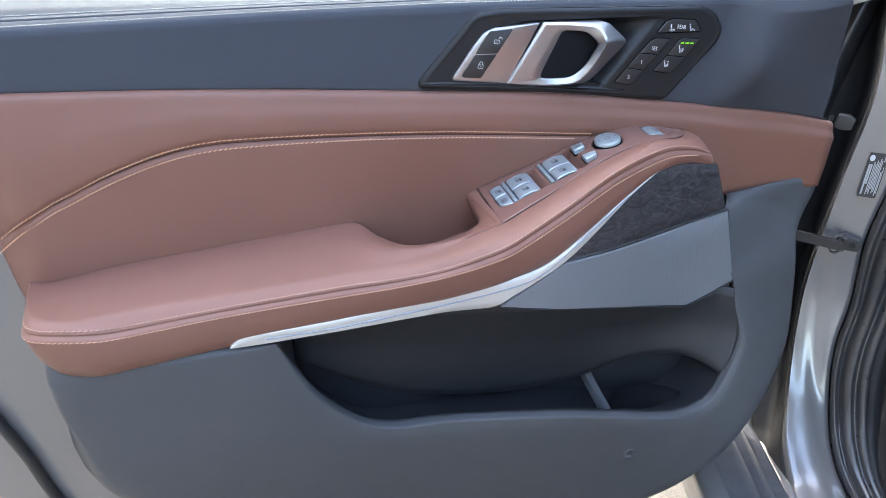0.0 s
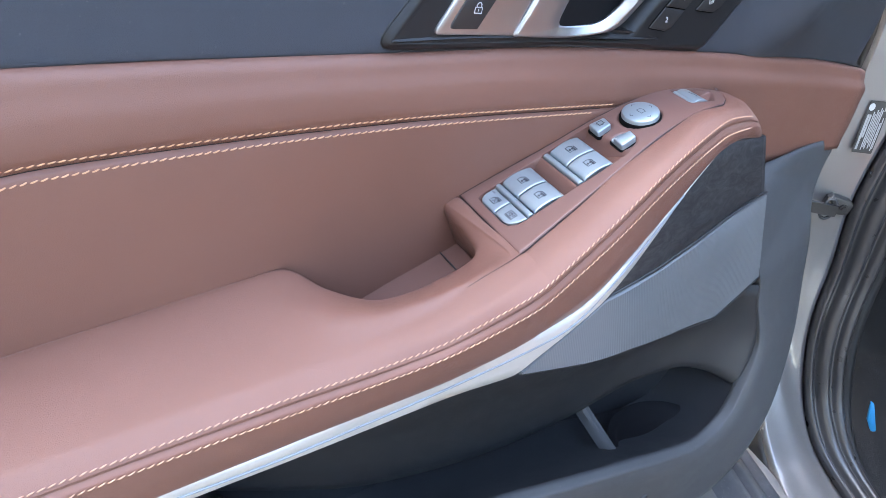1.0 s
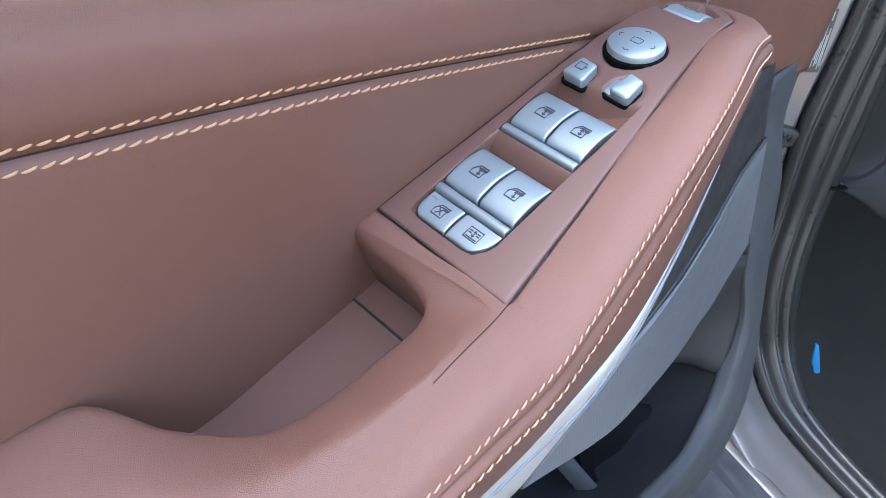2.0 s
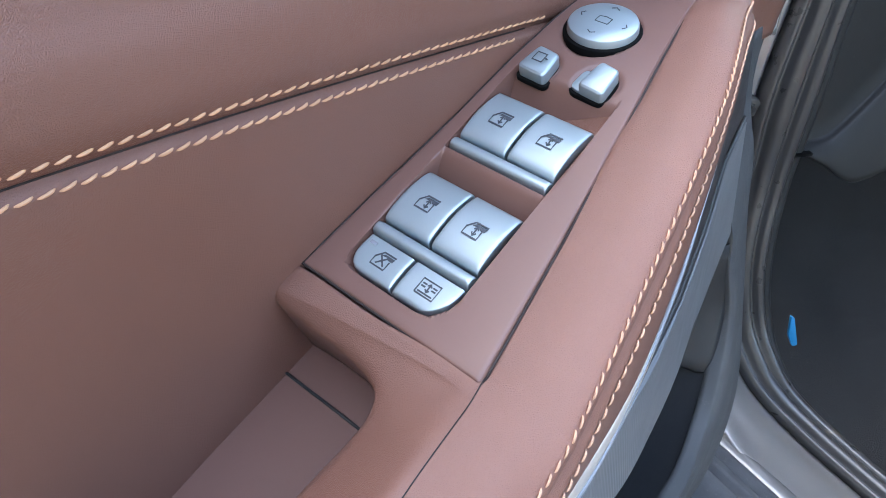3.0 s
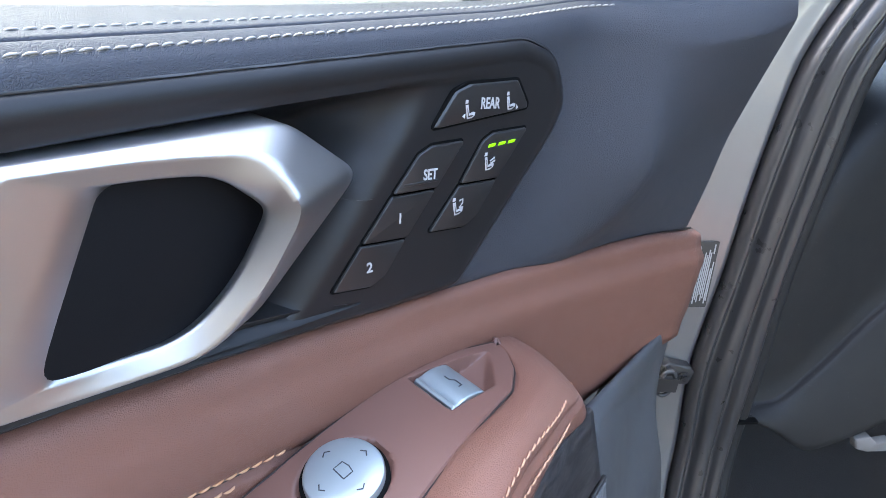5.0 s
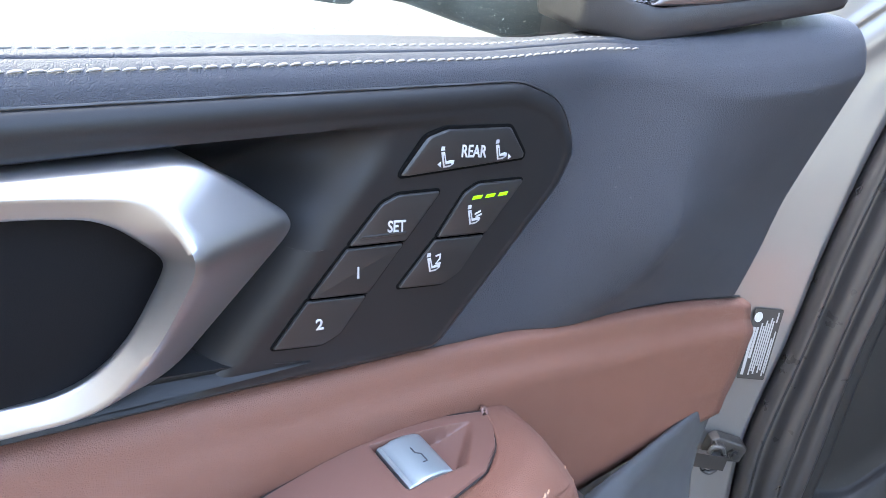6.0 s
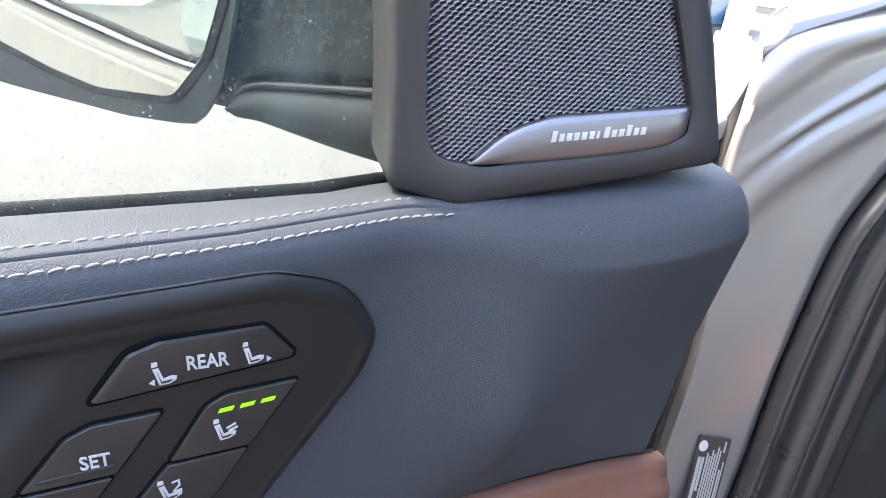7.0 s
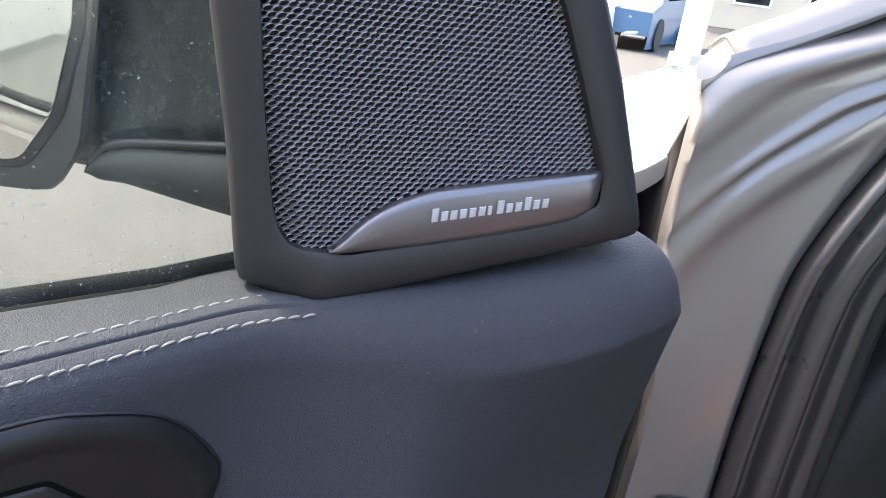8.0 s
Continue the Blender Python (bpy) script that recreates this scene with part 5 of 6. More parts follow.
def window_and_mirror():
    rows = [[(-.75, .0565, .93), (.0, .0565, 1.05), (.385, .0565, 1.095)], [(-.72, .075, 1.25), (-.1, .075, 1.3), (.34, .075, 1.30)], [(-.62, .12, 1.50), (-.3, .12, 1.52), (.0, .12, 1.52)]]
    sheet("window_pane", rows, GLASS, door, "dusty clear side window, raised", per_u=4, per_v=3, thick=0)
    tube("window_seal", [(x, .0465, belt_z(x) + belt_gap(x) + belt_lift(x) - .0095) for x in np.linspace(-.6, .40, 24)], .0044, WELL, door, "black rubber strip at the window's foot")
    tube("outer_window_seal", [(x, .062, belt_z(x) + belt_gap(x) + belt_lift(x) - .0105) for x in np.linspace(-.6, .40, 24)], .0036, WELL, door, "black rubber strip outside the window")
    # wing mirror beyond the pane
    ax = np.array((.80, -.60, 0))
    n = np.array((-.60, -.80, 0))
    o = np.array((.262, .235, 1.195))
    pl = lambda off: (lambda q: np.array([o + ax * p[0] + np.array((0, 0, p[1])) + n * (p[2] + off) for p in q]))
    lp = ccw(even(np.array(rounded([(-.125, -.062), (.016, -.1036), (.0787, -.1048), (.112, -.1015), (.1215, -.080), (.1225, -.03), (.121, .03), (.106, .082), (-.10, .09), (-.14, .03)], [.04, .05, .03, .010, .02, .05, .05, .03, .04, .05], 7)), n=120, closed=True))
    mid = lp.mean(0)
    rings = [np.c_[mid + (lp - mid) * f, np.full(120, w)] for f, w in ((.30, -.080), (.55, -.072), (.78, -.052), (.90, -.030), (.965, -.012), (.99, -.004), (.985, .0004), (.93, .0010), (.0, .0010))]
    house = part("mirror_housing", pl(0)(np.vstack(rings)), quads(len(rings), 120, wrap=True), MIRROR_GREY, door, "dark wing mirror housing", sharp=50)
    gl = rounded([(-.11, -.048), (.0, -.0775), (.042, -.0890), (.0634, -.0925), (.098, -.0885), (.1100, -.066), (.1150, -.03), (.114, .03), (.10, .07), (-.09, .074), (-.122, .025)], [.04, .08, .03, .02, .010, .03, .05, .05, .03, .04, .05], 7)
    slab("mirror_rim", [tuple(q) for q in inset(ccw(gl), -.004)], .004, .0015, pl(.0025), BUTTON_GLOSS, house, "gloss black rim of the mirror")
    slab("mirror_pane", gl, .004, .0006, pl(.0040), MIRROR, house, "mirror glass")
    arm = []
    for off, rise in ((0.030, .10), (.004, .02), (-.006, .12), (-.010, .5), (-.006, .88), (.004, 1.0), (.030, .97)):
        arm.append([(a[0] + off * .67, a[1] + off * .73, a[2] + (b[2] - a[2]) * rise) for a, b in zip(FOOT_LOW, FOOT_HIGH)])
    tube("foot_joint", curve([(x - .003, y - .004, z + .0005) for x, y, z in FOOT_HIGH[:6]], per=6), .0022, RUBBER, door, "dark seal round the mirror foot")
    # the mirror's neck: the dark inboard side of its head, standing on the foot
    line = [(.346, .1880, 1.1130), (.357, .1785, 1.1130)] + FOOT_HIGH[1:]
    neck = []
    for off, up in ((.014, -.010), (.006, .000), (.004, .006), (.007, .022), (.008, .050), (.004, .058), (.004, .064), (.010, .070), (.013, .11), (.016, .19)):
        neck.append([(x + off * .67 - up * .02, y + off * .73, z + up * (1 + .10 * k)) for k, (x, y, z) in enumerate(line)])
    sheet("mirror_neck", neck, NECK, door, "gloss black inboard side of the mirror head", per_u=5, per_v=4, thick=.003, sharp=60)
    sheet("mirror_foot", arm, MIRROR_GREY, door, "black foot that carries the wing mirror", per_u=5, per_v=4, thick=.004)


upper_trim()
handle_bezel()
handle()
seat_buttons()
red_panel()
armrest()
switch_panel()
decor()
lower_panel()
shell()
tweeter()
window_and_mirror()


# ---- the car's body beside the door ----


def J(s, n, z):
    """On the door jamb: s inboard, n rearward, z up."""
    return (.716 + .756 * s - .65 * n, .03 - .655 * s - .75 * n, z)


# the jamb's upper half: heights, seal's outer and inner line, outer edge of the painted pillar
SEAL_Z = [.79, .90, 1.0, 1.1, 1.16, 1.19, 1.215, 1.235, 1.26, 1.30, 1.38, 1.50]
SEAL_L = [.048, .042, .034, .033, .048, .060, .072, .082, .096, .122, .185, .320]
SEAL_R = [.120, .104, .097, .092, .108, .120, .132, .142, .156, .182, .245, .380]
JAMB_L = [-.012, -.022, -.030, -.055, -.060, -.063, -.070, -.052, -.012, .045, .130, .260]


# pressed section across the swages: a shoulder in the sun, a flat, a narrow groove, a broad rib
_sw = curve([(-3, -.16), (-1.2, -.050), (-.75, -.018), (-.52, -.0015), (-.42, 0), (-.30, -.0022), (-.14, -.0018), (-.06, .0012), (0, -.0030), (.06, .0006), (.18, .0020), (.34, -.0010), (.55, -.0014), (.9, -.0006), (3, 0)], per=8)
SWAGE_Q, SWAGE_H = _sw[:, 0], _sw[:, 1]


def jamb():
    """Painted jamb, rubber seal and footwell lining: upright at the pillar, turning rearwards over the sill."""
    left, sl = [], []
    for z, l, j in zip(SEAL_Z, SEAL_L, JAMB_L):
        left.append(J(j, 0, z))
        sl.append(J(l, 0, z))
    low_left = [(.716, .030, .69), (.719, .012, .62), (.718, -.012, .56), (.712, -.045, .50), (.705, -.080, .45), (.696, -.127, .412), (.682, -.157, .402), (.663, -.21, .395), (.625, -.34, .388), (.56, -.56, .38)]
    low_seal = [(.772, -.015, .69), (.770, -.028, .62), (.773, -.045, .56), (.780, -.070, .50), (.776, -.10, .462), (.776, -.135, .43), (.770, -.18, .412), (.752, -.25, .402), (.715, -.38, .395), (.655, -.60, .388)]
    left = low_left[::-1] + left
    sl = low_seal[::-1] + sl
    rows, seal, kick = [], [], []
    wid = [r - l for l, r in zip(SEAL_L, SEAL_R)]
    wid = [.062] * len(low_seal) + wid
    inb = np.array((.756, -.655, 0))
    rear = np.array((-.65, -.75, 0))
    for a, b, w in zip(left, sl, wid):
        a, b = np.array(a), np.array(b)
        z = a[2]
        up = smooth01((z - 1.185) / .03)
        turn = smooth01((.56 - z) / .14)
        out = rear * (1 - turn) + np.array((-.25, -.10, .96)) * turn
        out = out / np.linalg.norm(out)
        v0 = lambda s, n, h, p=a: tuple(p + inb * s + rear * n + np.array((0, 0, h)))
        back = -.06 * (1 - turn)
        drop = -.05 * turn
        rows.append([v0(-.09 * (1 - up) * (1 - turn), -.115 * (1 - turn), -.04 * up + drop * 2), v0(-.010 * (1 - up), -.10 * (1 - turn), -.02 * up + drop * 1.5), v0(-.004 * (1 - up), -.04 * (1 - turn) + .015 * up, drop), v0(-.001 + .010 * up, -.010 * (1 - turn), -.012 * turn - .016 * up), tuple(a)])
        d = w / 6
        s0 = lambda k, o, q=b, n=out, dd=d: tuple(q + inb * dd * k + n * o)
        seal.append([s0(.3, -.012), s0(.2, .004), s0(.8, .011), s0(1.5, .003), s0(2.2, .013), s0(3.2, .015), s0(3.9, .004), s0(4.6, .011), s0(5.4, .011), s0(6, 0), s0(6.2, -.02)])
        k0 = lambda s, n, h, q=b, ww=w: tuple(q + inb * (ww + s) + rear * n + np.array((0, 0, h)))
        kick.append([k0(-.004, -.002 * (1 - turn), -.002 * turn), k0(.008, .002, 0), k0(.018, -.010, -.010 * turn), k0(.035, -.08 * (1 - .6 * turn), -.05 * turn), k0(.055, -.35 * (1 - .7 * turn), -.10 * turn), k0(.085, -.60 * (1 - .7 * turn), -.14 * turn)])
    upright = [r for r in rows if r[4][2] < 1.2]
    # the painted jamb's return, blackened so its colour carries the cavity's shade
    sheet("jamb_return_shade", [[(x, y, min(z, 1.125)) for x, y, z in r[:3]] + [r[3]] for r in upright], RUBBER, car, "return behind the painted jamb, coloured dark for the cavity's shade", per_u=3, per_v=4, sharp=70)
    sheet("pillar_top", [[tuple(np.array(r[1]) * .35 + np.array(r[2]) * .65), r[2], r[3]] for r in rows if r[4][2] > 1.23], PAINT, car, "sunlit grey metallic top of the pillar", per_u=4, per_v=4, sharp=70)
    # the pressed face of the jamb: swages run up it at a slant and pass over into the pillar
    A, B = curve(left, per=9), curve(sl, per=9)
    E = curve([r[3] for r in rows], per=9)
    fs = [.03, .06, .10] + list(np.linspace(.14, .96, 44)) + [1]
    dense = []
    for a, b, e in zip(A, B, E):
        z = a[2]
        turn = smooth01((.56 - z) / .14)
        out = rear * (1 - turn) + np.array((-.25, -.10, .96)) * turn
        out = out / np.linalg.norm(out)
        row = [tuple(e)]
        for f in fs:
            q = f - 6.6 * (z - 1.10)
            press = lerp(q, SWAGE_Q, SWAGE_H) * smooth01((z - 1.02) / .07) * (1 - smooth01((f - .72) / .25))
            dent = .0015 * math.sin(f * 9 + z * 21) * smooth01((.80 - z) / .15) * math.sin(math.pi * f)
            row.append(tuple(a + (b - a) * f + out * (press + dent + .008 * turn * math.sin(math.pi * f) - .004 * smooth01((f - .9) / .1))))
        dense.append(row + [tuple(b + inb * .004 - out * .012)])
    g = np.array(dense)
    part("door_jamb", g.reshape(-1, 3), quads(g.shape[0], g.shape[1]), PAINT, car, "grey metallic painted door jamb running down into the sill", thick=.003, sharp=70)
    sheet("door_opening_seal", seal, SEAL, car, "triple-ridged black rubber seal round the door opening", per_u=4, per_v=4, sharp=70)
    sheet("kick_panel", kick, DARK_TRIM, car, "dark grey footwell side lining", per_u=4, per_v=4)


def jamb_label():
    # information label: dark plate with pale bars
    a, b = np.array(J(-.001, .0022, .925)), np.array(J(.023, .0022, .929))
    dn = np.array((.002, -.010, -.067))
    q = lambda w: np.array([a + (b - a) * p[0] + dn * p[1] + np.array((-.65, -.75, 0)) * p[2] for p in w])
    lab = slab("information_label", rounded([(0, 0), (1, 0), (1, 1), (0, 1)], .04), .0006, .0002, q, BUTTON_BLACK, car, "black information label with pale print")
    slab("disc", [(.18 + .14 * math.cos(t), .12 + .07 * math.sin(t)) for t in np.linspace(0, 2 * math.pi, 20, endpoint=False)], .0003, .0001, lambda w: q(w + np.array((0, 0, .0003))), WHITE_MARK, lab)
    for k, (x0, w, s0, s1) in enumerate(((.10, .10, .26, .94), (.22, .08, .26, .70), (.36, .045, .20, .94), (.435, .045, .24, .88), (.51, .045, .16, .92), (.585, .045, .20, .80), (.66, .045, .12, .90), (.735, .045, .16, .86), (.83, .05, .04, .18), (.83, .05, .40, .94), (.90, .04, .30, .90))):
        slab("print_bar", [(x0, s0), (x0 + w, s0), (x0 + w, s1), (x0, s1)], .0003, .0001, lambda p: q(p + np.array((0, 0, .0003))), LABEL_PRINT, lab)


def door_check():
    """Check arm between door and pillar: strap, galvanised loop, black bracket with its bolt; the upper hinge behind."""
    part("check_strap", *box_between(J(-.050, .030, .778), J(.020, .030, .783), .006, .015), BUTTON_BLACK, car, "black door check strap")
    slab("check_bracket", rounded([(.010, .773), (.020, .770), (.044, .774), (.046, .790), (.040, .795), (.016, .797), (.010, .792)], .003), .012, .003, lambda q: np.array([J(u, w + .014, v) for u, v, w in q]), RUBBER, car, "black check bracket on the pillar")
    slab("bracket_pad", rounded([(.012, .777), (.022, .776), (.022, .792), (.012, .793)], .002), .012, .002, lambda q: np.array([J(u, w + .022, v) for u, v, w in q]), RUBBER, car)
    loop_pts = rounded([(.003, .770), (.011, .768), (.016, .774), (.016, .792), (.011, .798), (.003, .796)], .004)
    tube("check_loop", [J(u, .030, v) for u, v in even(np.array(loop_pts), n=40, closed=True)], .0022, WORN_STEEL, car, "galvanised check loop", closed=True)
    tube("bolt", [J(.034, .012, .784), J(.034, .017, .784)], .0055, RUBBER, car, seg=6)
    tube("bolt_head", [J(.034, .012, .784), J(.034, .020, .784)], .0032, DARK_TRIM, car, seg=12)
    slab("hinge_leaf", rounded([(-.062, .946), (-.050, .944), (-.038, .948), (-.038, .964), (-.048, .968), (-.062, .966)], .003), .010, .002, lambda q: np.array([J(u, w + .003, v) for u, v, w in q]), RUBBER, car, "dark hinge leaf behind the door edge")
    tube("hinge_pin", [J(-.070, .004, .950), J(-.070, .004, .962)], .0025, WORN_STEEL, car, "galvanised hinge pin")


def box_between(a, b, w, h):
    a, b = np.array(a), np.array(b)
    d = (b - a) / np.linalg.norm(b - a)
    s = np.cross(d, (0, 0, 1.0))
    s /= np.linalg.norm(s)
    u = np.cross(s, d)
    v = [p + s * x * w / 2 + u * y * h / 2 for p in (a, b) for x, y in ((-1, -1), (1, -1), (1, 1), (-1, 1))]
    return v, [(0, 3, 2, 1), (4, 5, 6, 7), (0, 1, 5, 4), (1, 2, 6, 5), (2, 3, 7, 6), (3, 0, 4, 7)]


def cabin():
    # dashboard end above the footwell: knee panel with a turned-under lower face and a crease over it
    low = [(.150, -.012, .7225), (.190, -.010, .7100), (.242, -.008, .6930), (.320, -.012, .7400), (.450, -.050, .790), (.800, -.10, .84)]
    fold = [(.150, -.020, .7275), (.190, -.022, .7400), (.228, -.030, .7900), (.290, -.045, .880), (.430, -.080, .970), (.800, -.14, 1.02)]
    wall = [(.126, -.030, .880), (.134, -.032, .960), (.150, -.036, 1.010), (.200, -.055, 1.060), (.400, -.12, 1.110), (.800, -.20, 1.12)]
    rows = [[(s, n - .20, z + .010) for s, n, z in low], [(s, n - .014, z - .001) for s, n, z in low], low, [tuple((np.array(a) + np.array(b)) / 2 + np.array((0, .004, 0))) for a, b in zip(low, fold)], fold, [(s - .002, n - .010, z + .004) for s, n, z in fold], wall, [(s, n - .06, z + .03) for s, n, z in wall], [(s, n - .40, z + .05) for s, n, z in wall]]
    sheet("dashboard", [[J(*q) for q in r] for r in rows], DARK_TRIM, car, "dark grey dashboard side over the footwell", per_u=6, per_v=4, thick=.006, sharp=60)
    slab("pillar_trim_joint", rounded([(.112, .7215), (.150, .7290), (.150, .7320), (.112, .7250)], .0008), .008, .0006, lambda q: np.array([J(u, w + .004, v) for u, v, w in q]), GAP, car, "dark joint between pillar trim and footwell lining")
    rows = []
    for n, z in ((.35, .30), (.0, .28), (-.25, .27), (-.42, .36), (-.55, .55), (-.60, .80), (-.62, 1.1)):
        rows.append([J(s, n, z) for s in (.16, .3, .6, 1.6)])
    sheet("footwell_carpet", rows, CARPET, car, "black footwell carpet", per_u=4, per_v=4, thick=.01)
    slab("release_lever", rounded([(0, 0), (.018, .006), (.030, -.002), (.048, .004), (.050, -.012), (.024, -.016), (.008, -.014)], .003), .012, .003, lambda q: np.array([J(.293 + u, -.010 + w, .712 + v) for u, v, w in q]), LEVER, car, "pale release lever under the dashboard")
    slab("blue_tag", rounded([(.008, -.014), (.014, -.016), (.044, -.066), (.036, -.068), (.020, -.048)], .004), .004, .001, lambda q: np.array([J(.211 + u, .030 + w, .517 + v) for u, v, w in q]), BLUE_PLASTIC, car, "bright blue plastic tag")
    # rest of the cabin, so that the car is closed
    def R(l, t, z):
        return (.6305 + .841 * l - .2655 * t, -.1068 - .2655 * l - .841 * t, z)
    part("roof", *box_between(R(.80, -.2, 1.62), R(.80, 2.8, 1.62), 1.10, .04), PAINT, car, "grey metallic roof")
    part("far_side", *box_between(R(1.5, -.4, .85), R(1.5, 2.8, .85), .04, 1.5), DARK_TRIM, car, "dark far side of the cabin")


def rocker_panel():
    # the sill under the open door: painted outer edge, dusty black cladding, ribs
    def R(l, t, z):
        return (.6305 + .841 * l - .2655 * t, -.1068 - .2655 * l - .841 * t, .885 * z + .1383)
    along = (-.30, -.05, .15, .5, 1.3)
    sheet("rocker_panel", [[R(l, t, z) for t in along] for l, z in ((-.04, .16), (-.08, .20), (-.102, .27), (-.100, .298), (-.062, .302), (-.058, .296))], PAINT, car, "grey metallic sill edge in the sun", per_u=3, per_v=4, thick=.004)
    sheet("sill_cladding", [[R(l, t, z) for t in along] for l, z in ((-.064, .290), (-.058, .298), (-.004, .300), (.000, .304), (.004, .299), (.026, .297), (.030, .303), (.034, .298), (.058, .300), (.062, .292))], DUSTY, car, "dusty black ribbed sill cladding", per_u=3, per_v=3, thick=.004)
    sheet("inner_sill", [[R(l, t, z) for t in along] for l, z in ((.060, .285), (.066, .294), (.085, .298), (.10, .28))], PAINT, car, "grey metallic inner sill", per_u=3, per_v=4, thick=.004)


def wing():
    # the wing's shoulder: near edge beside the pillar, running level to the front
    near = [(.600, .160, .700), (.615, .150, 1.020), (.640, .128, 1.112), (.672, .098, 1.1437), (.681, .088, 1.1570), (.6865, .080, 1.1715), (.692, .074, 1.1660)]
    far = [(1.020, .500, .750), (1.035, .490, 1.050), (1.075, .4545, 1.1797), (1.1007, .4187, 1.1999), (1.1235, .3829, 1.2253), (1.1429, .3495, 1.2346), (1.150, .340, 1.2250)]
    mix = lambda f, dz=0: [tuple(np.array(a) * (1 - f) + np.array(b) * f + np.array((0, 0, dz))) for a, b in zip(near, far)]
    drop = [(x, y + .001, z - .019) for x, y, z in near]
    rows = [[(x + .006, y + .010, z - .002) for x, y, z in drop], drop, [(x - .001, y, z - .004) for x, y, z in near], [(x, y, z - .001) for x, y, z in near]]
    rows += [mix(f, .004 * math.sin(math.pi * min(1, f)) - .06 * max(0, f - 1)) for f in (.006, .03, .08, .15, .25, .4, .6, .8, 1, 1.25, 1.5)]
    g = np.array([curve(r, per=6) for r in rows])
    part("front_wing", g.reshape(-1, 3), quads(*g.shape[:2]), PAINT, car, "grey metallic front wing in the sun", thick=.003, sharp=45)
    # added black sheet: shade of the open space behind the wing
    sheet("wing_cavity_shade", [[(.655, .105, .30), (.72, .135, .30), (.80, .21, .30), (1.0, .42, .3)], [(.655, .105, 1.0), (.72, .135, 1.0), (.80, .21, 1.0), (1.0, .42, 1.0)], [(.672, .112, 1.130), (.72, .135, 1.150), (.80, .20, 1.15), (1.0, .41, 1.13)]], RUBBER, car, "dark sheet standing in for the shaded gap behind the front wing", per_u=4, per_v=4, thick=.004)


def body_rest():
    """The rest of the car beside the open doorway: rear door, pillar, front seat."""
    def R(l, t, z):
        return (.6305 + .841 * l - .2655 * t, -.1068 - .2655 * l - .841 * t, z)
    side = [[R(l, t, z) for t in (1.15, 1.6, 2.2, 3.4)] for l, z in ((.0, .30), (-.10, .36), (-.13, .60), (-.13, .90), (-.09, 1.06))]
    sheet("rear_door", side, PAINT, car, "grey metallic rear door, closed", per_u=3, per_v=4, thick=.02)
    sheet("rear_side_window", [[R(l, t, z) for t in (1.25, 2.2, 3.2)] for l, z in ((-.085, 1.06), (-.02, 1.30), (.10, 1.55))], DARK_GLASS, car, "dark rear side window", per_u=3, per_v=3, thick=.006)
    sheet("middle_pillar", [[R(l, t, z) for t in (1.02, 1.06, 1.14, 1.24)] for l, z in ((.02, .36), (-.05, .60), (-.06, 1.0), (.0, 1.30), (.12, 1.60))], DARK_TRIM, car, "dark middle door pillar", per_u=3, per_v=4, thick=.03)
    seat = sheet("seat_cushion", [[R(l, t, z) for l, z in ((.14, .40), (.15, .56), (.20, .64), (.42, .62), (.64, .64), (.70, .54), (.70, .40))] for t in (.72, .78, .97, 1.17, 1.34)], LEATHER, car, "cognac leather front seat cushion", per_u=5, per_v=4, thick=.02)


jamb()
jamb_label()
door_check()
cabin()
rocker_panel()
wing()
body_rest()

# ---- surroundings ----
FAR_PAINT = mat("blue_paint", (0.05, 0.13, 0.24), 0.3, vary=0.03, coat=0.6)
WHITE_PAINT = mat("white_paint", (0.62, 0.62, 0.60), 0.4, vary=0.04)
RENDER_WALL = mat("beige_render", (0.48, 0.42, 0.34), 0.9, grain=0.4, grain_scale=60, vary=0.12, vary_scale=0.8, distance=0.004)
BARK = mat("bark", (0.09, 0.07, 0.055), 0.9, grain=0.8, grain_scale=40, vary=0.3, distance=0.01)
LEAVES = mat("leaves", (0.055, 0.075, 0.03), 0.7, vary=0.4, vary_scale=1.5)
TYRE = mat("tyre", (0.02, 0.02, 0.02), 0.8, vary=0.1)


LAMP_GLASS = mat("bright_lamp_lens", (0.42, 0.50, 0.56), 0.12, metal=0.6, vary=0.05, coat=0.8)


def ground():
    lines = (-400, -60, -20, -8, -3, 0, 3, 8, 20, 60, 400)
    v = [(x, y, 0) for y in lines for x in lines]
    g = part("ground", v, quads(11, 11), ASPHALT, None, flat=True)
    tagged(g, "pale sunlit asphalt car park", "ground", kind="structure")


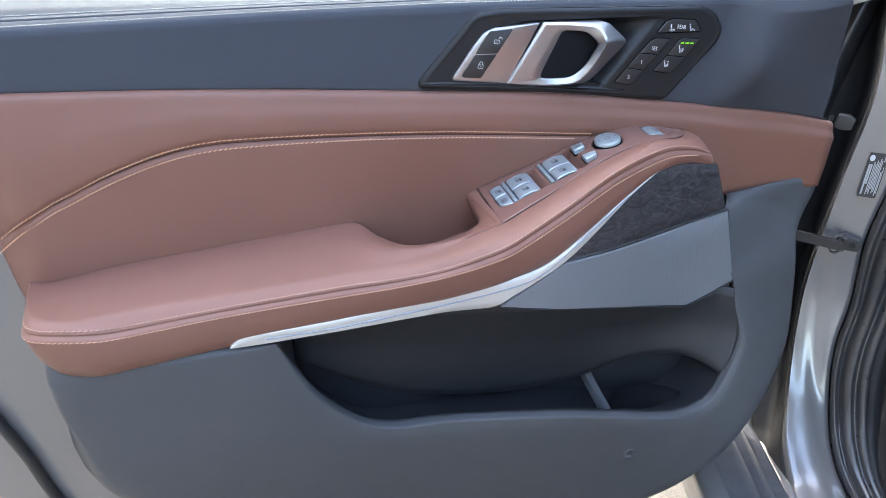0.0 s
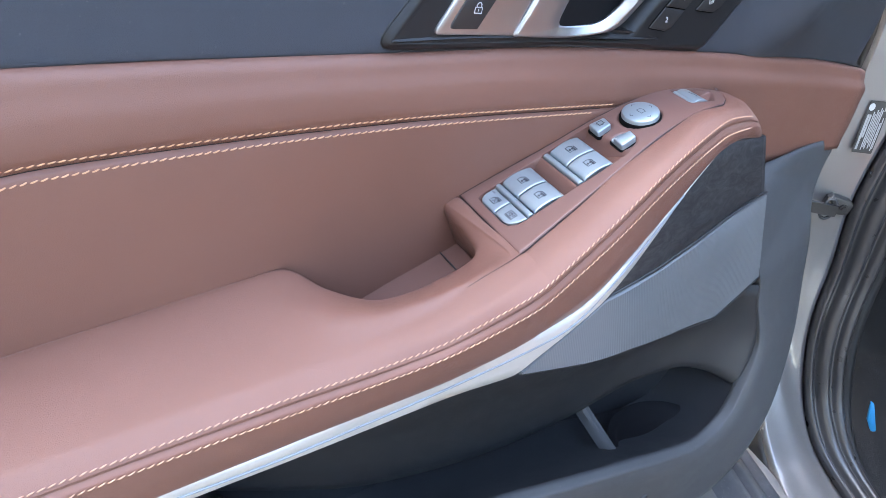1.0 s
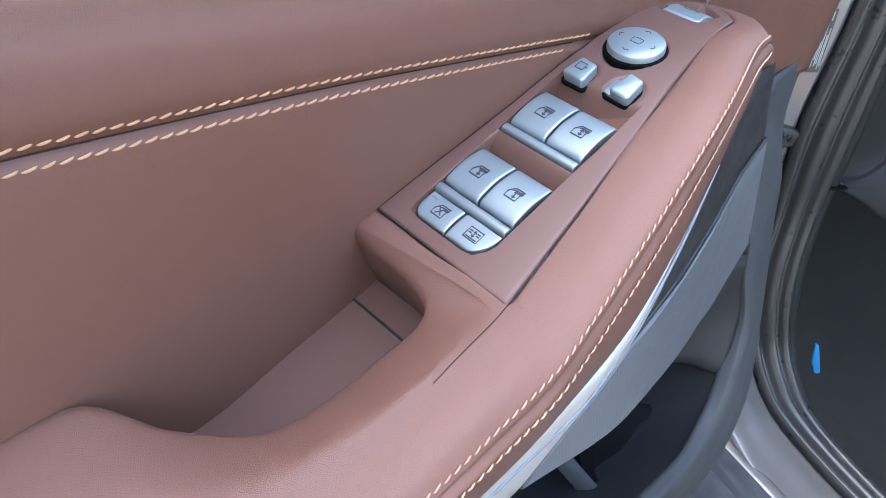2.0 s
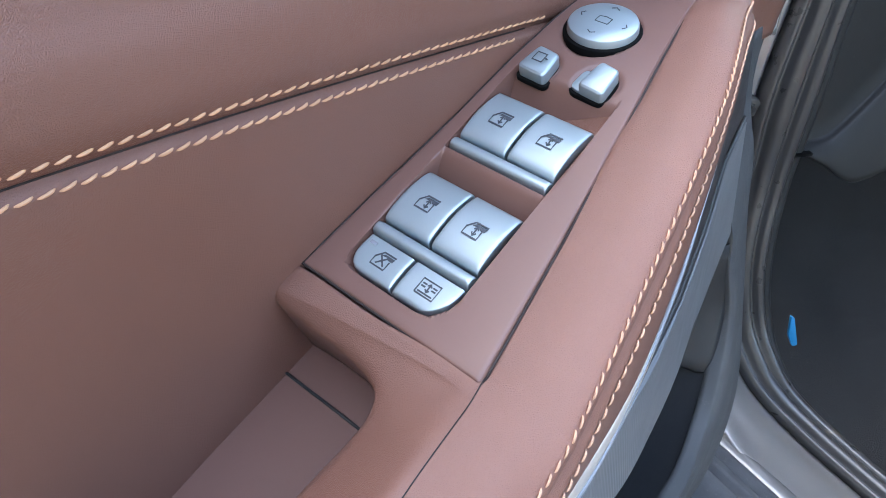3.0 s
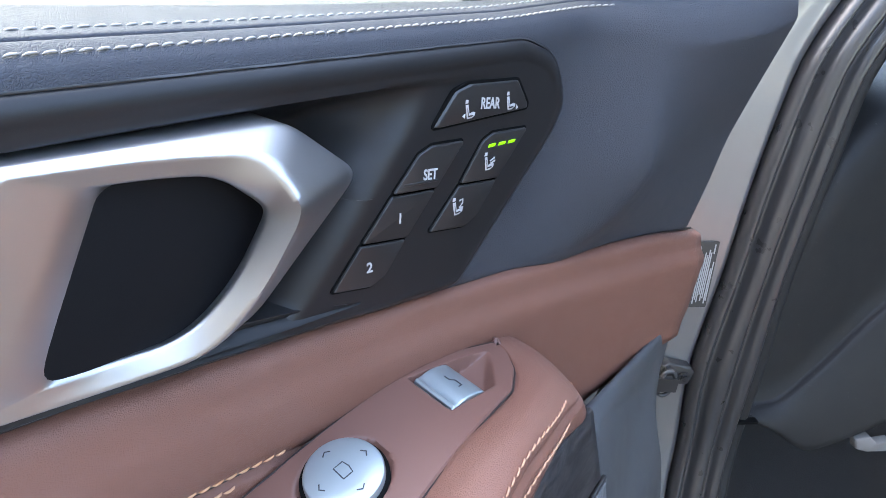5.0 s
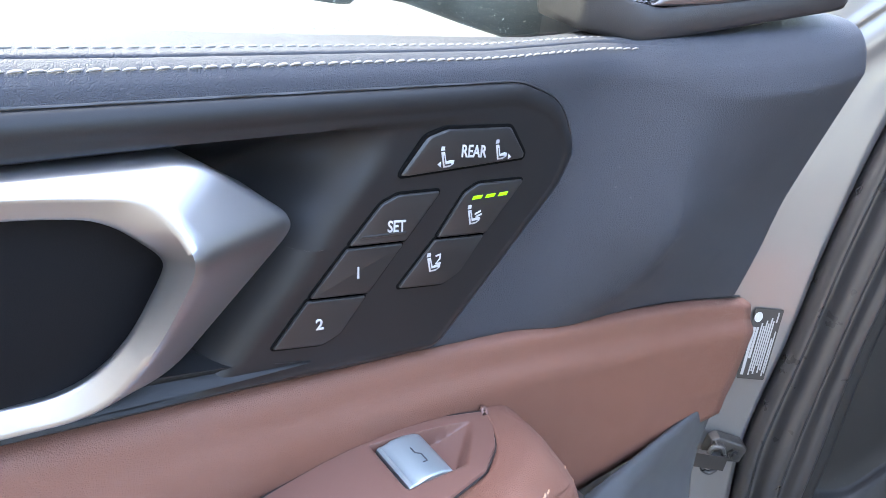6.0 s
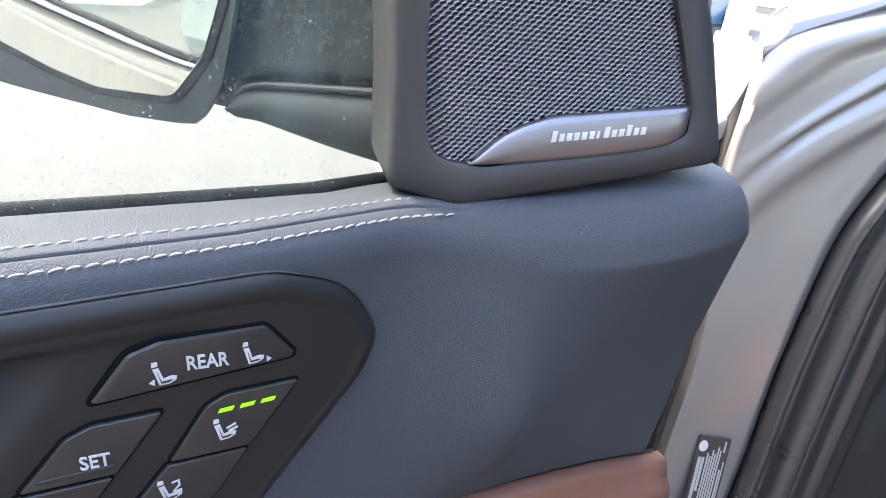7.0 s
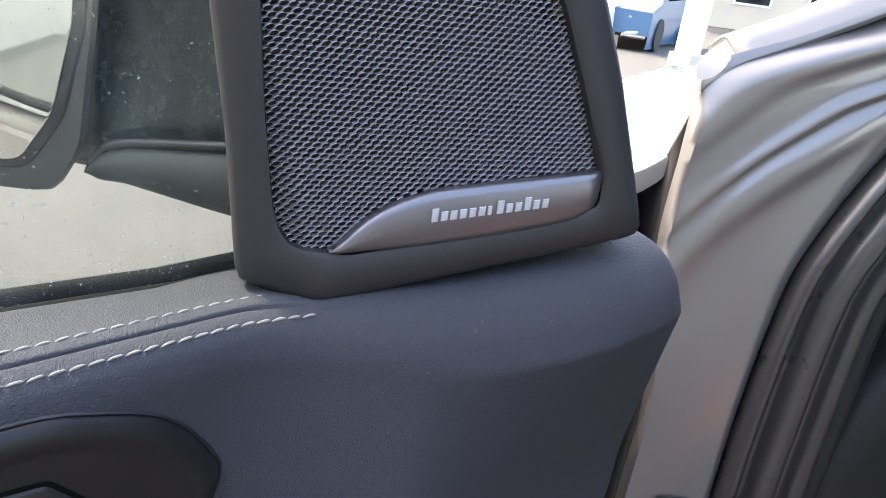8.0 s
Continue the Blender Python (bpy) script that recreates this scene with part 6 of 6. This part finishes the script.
def parked_car(m, paint, label):
    t = thing("parked_car", label, "car", m, group="parked cars")
    prof = [(-2.1, .30), (-2.15, .75), (-1.5, .92), (-.85, 1.42), (.75, 1.46), (1.75, 1.0), (2.15, .9), (2.15, .30)]
    sect = []
    for x, z in prof:
        w = .86 if z < 1.1 else .68
        sect.append([(x, -w, .06), (x, -.88, min(z, .7)), (x, -w, z), (x, 0, z + .02), (x, w, z), (x, .88, min(z, .7)), (x, w, .06)])
    g = np.array(sect)
    part("body", g.reshape(-1, 3), quads(len(sect), 7), paint, t, sharp=30)
    for sd in (-1, 1):
        slab("headlight", rounded([(sd * .40, .60), (sd * .74, .66), (sd * .76, .74), (sd * .46, .69)], .02), .03, .008, lambda q: np.stack([-2.165 + .06 * abs(q[:, 0]) - q[:, 2], q[:, 0], q[:, 1]], 1), LAMP_GLASS, t, "clear headlight")
        slab("fog_lamp", rounded([(sd * .36, .30), (sd * .64, .31), (sd * .68, .38), (sd * .44, .36)], .015), .03, .008, lambda q: np.stack([-2.125 - q[:, 2], q[:, 0], q[:, 1]], 1), LAMP_GLASS, t, "bright fog lamp low in the bumper")
        part("side_window", [(-.80, sd * .80, .98), (-.55, sd * .72, 1.36), (.60, sd * .72, 1.38), (1.25, sd * .80, 1.05)], [(0, 1, 2, 3)], DARK_GLASS, t, thick=.01)
        for x in (-1.35, 1.35):
            tube("wheel", [(x, sd * .70, .32), (x, sd * .90, .32)], .32, TYRE, t, seg=20)
    part("windscreen", [(-1.42, -.66, .98), (-1.42, .66, .98), (-.93, .60, 1.37), (-.93, -.60, 1.37)], [(0, 1, 2, 3)], DARK_GLASS, t, thick=.01)
    return t


def column(m):
    t = thing("canopy_column", "white square canopy column standing on the asphalt", "column", m, group="canopy columns")
    slab("shaft", rounded([(-.16, -.16), (.16, -.16), (.16, .16), (-.16, .16)], .02), 3.2, .01, lambda q: np.stack([q[:, 0], q[:, 1], q[:, 2] + 3.2], 1), WHITE_PAINT, t)
    slab("plinth", rounded([(-.22, -.22), (.22, -.22), (.22, .22), (-.22, .22)], .03), .25, .02, lambda q: np.stack([q[:, 0], q[:, 1], q[:, 2] + .25], 1), RENDER_WALL, t)


def building(m):
    t = thing("low_building", "long low beige rendered building with dark windows", "building", m)
    part("wall", *box_between((-11, 0, 1.9), (11, 0, 1.9), 6, 3.8), RENDER_WALL, t, flat=True)
    part("roof", *box_between((-11.4, 0, 3.95), (11.4, 0, 3.95), 6.8, .3), WHITE_PAINT, t, flat=True)
    for k in range(7):
        w = part("window", *box_between((-9.6 + 3 * k, -3.02, 1.8), (-8.0 + 3 * k, -3.02, 1.8), .08, 1.5), WHITE_PAINT, t, flat=True)
        part("pane", *box_between((-9.5 + 3 * k, -3.07, 1.8), (-8.1 + 3 * k, -3.07, 1.8), .02, 1.3), DARK_GLASS, w, flat=True)


def tree(m, seed, h):
    rnd = random.Random(seed)
    t = thing("tree", "leafy tree with brown trunk beside the car park", "tree", m, group="trees")
    tube("trunk", curve([(0, 0, -.1), (.05, .02, h * .3), (-.04, .05, h * .6), (.02, 0, h * .9)], per=5), h * .022, BARK, t, seg=10)
    v, f = [], []
    for c in range(26):
        a, r, z = rnd.uniform(0, 6.28), h * .26 * math.sqrt(rnd.random()), h * rnd.uniform(.38, .98)
        r *= 1.15 - abs(z / h - .6)
        cx, cy = r * math.cos(a), r * math.sin(a)
        for _ in range(90):
            p = np.array((cx, cy, z)) + np.array([rnd.gauss(0, h * .055) for _ in range(3)])
            d = np.array([rnd.gauss(0, 1) for _ in range(3)])
            d /= np.linalg.norm(d)
            e = np.cross(d, (0, 0, 1.0)) + 1e-6
            e /= np.linalg.norm(e)
            k = h * rnd.uniform(.010, .020)
            b = len(v)
            v += [p - d * k, p + e * k * .5, p + d * k, p - e * k * .5]
            f.append((b, b + 1, b + 2, b + 3))
    tagged(part("crown", v, f, LEAVES, t, "loose green crown", flat=True), kind="stuff")


ground()


def at_bearing(az, dist, turn=0.0):
    a = radians(az)
    return pose(math.sin(a) * dist, math.cos(a) * dist, 0, 0, 0, turn)


parked_car(at_bearing(56.0, 17, 20), FAR_PAINT, "blue estate car parked on the asphalt by the columns")
parked_car(at_bearing(-62, 11, 75), WHITE_PAINT, "white hatchback parked across the pale asphalt lot")
parked_car(at_bearing(-118, 9, 40), FAR_PAINT, "blue hatchback parked behind on the pale asphalt")
column(at_bearing(60.5, 13))
column(at_bearing(54.0, 15))
building(at_bearing(58, 38, -58))
building(at_bearing(-104, 7.6, 104))
for k, (az, d, h) in enumerate(((57.5, 30, 7), (49, 33, 8), (-75, 24, 8), (-95, 27, 9), (-105, 22, 7), (-125, 26, 9), (170, 24, 8), (140, 26, 9))):
    tree(at_bearing(az, d), k, h)
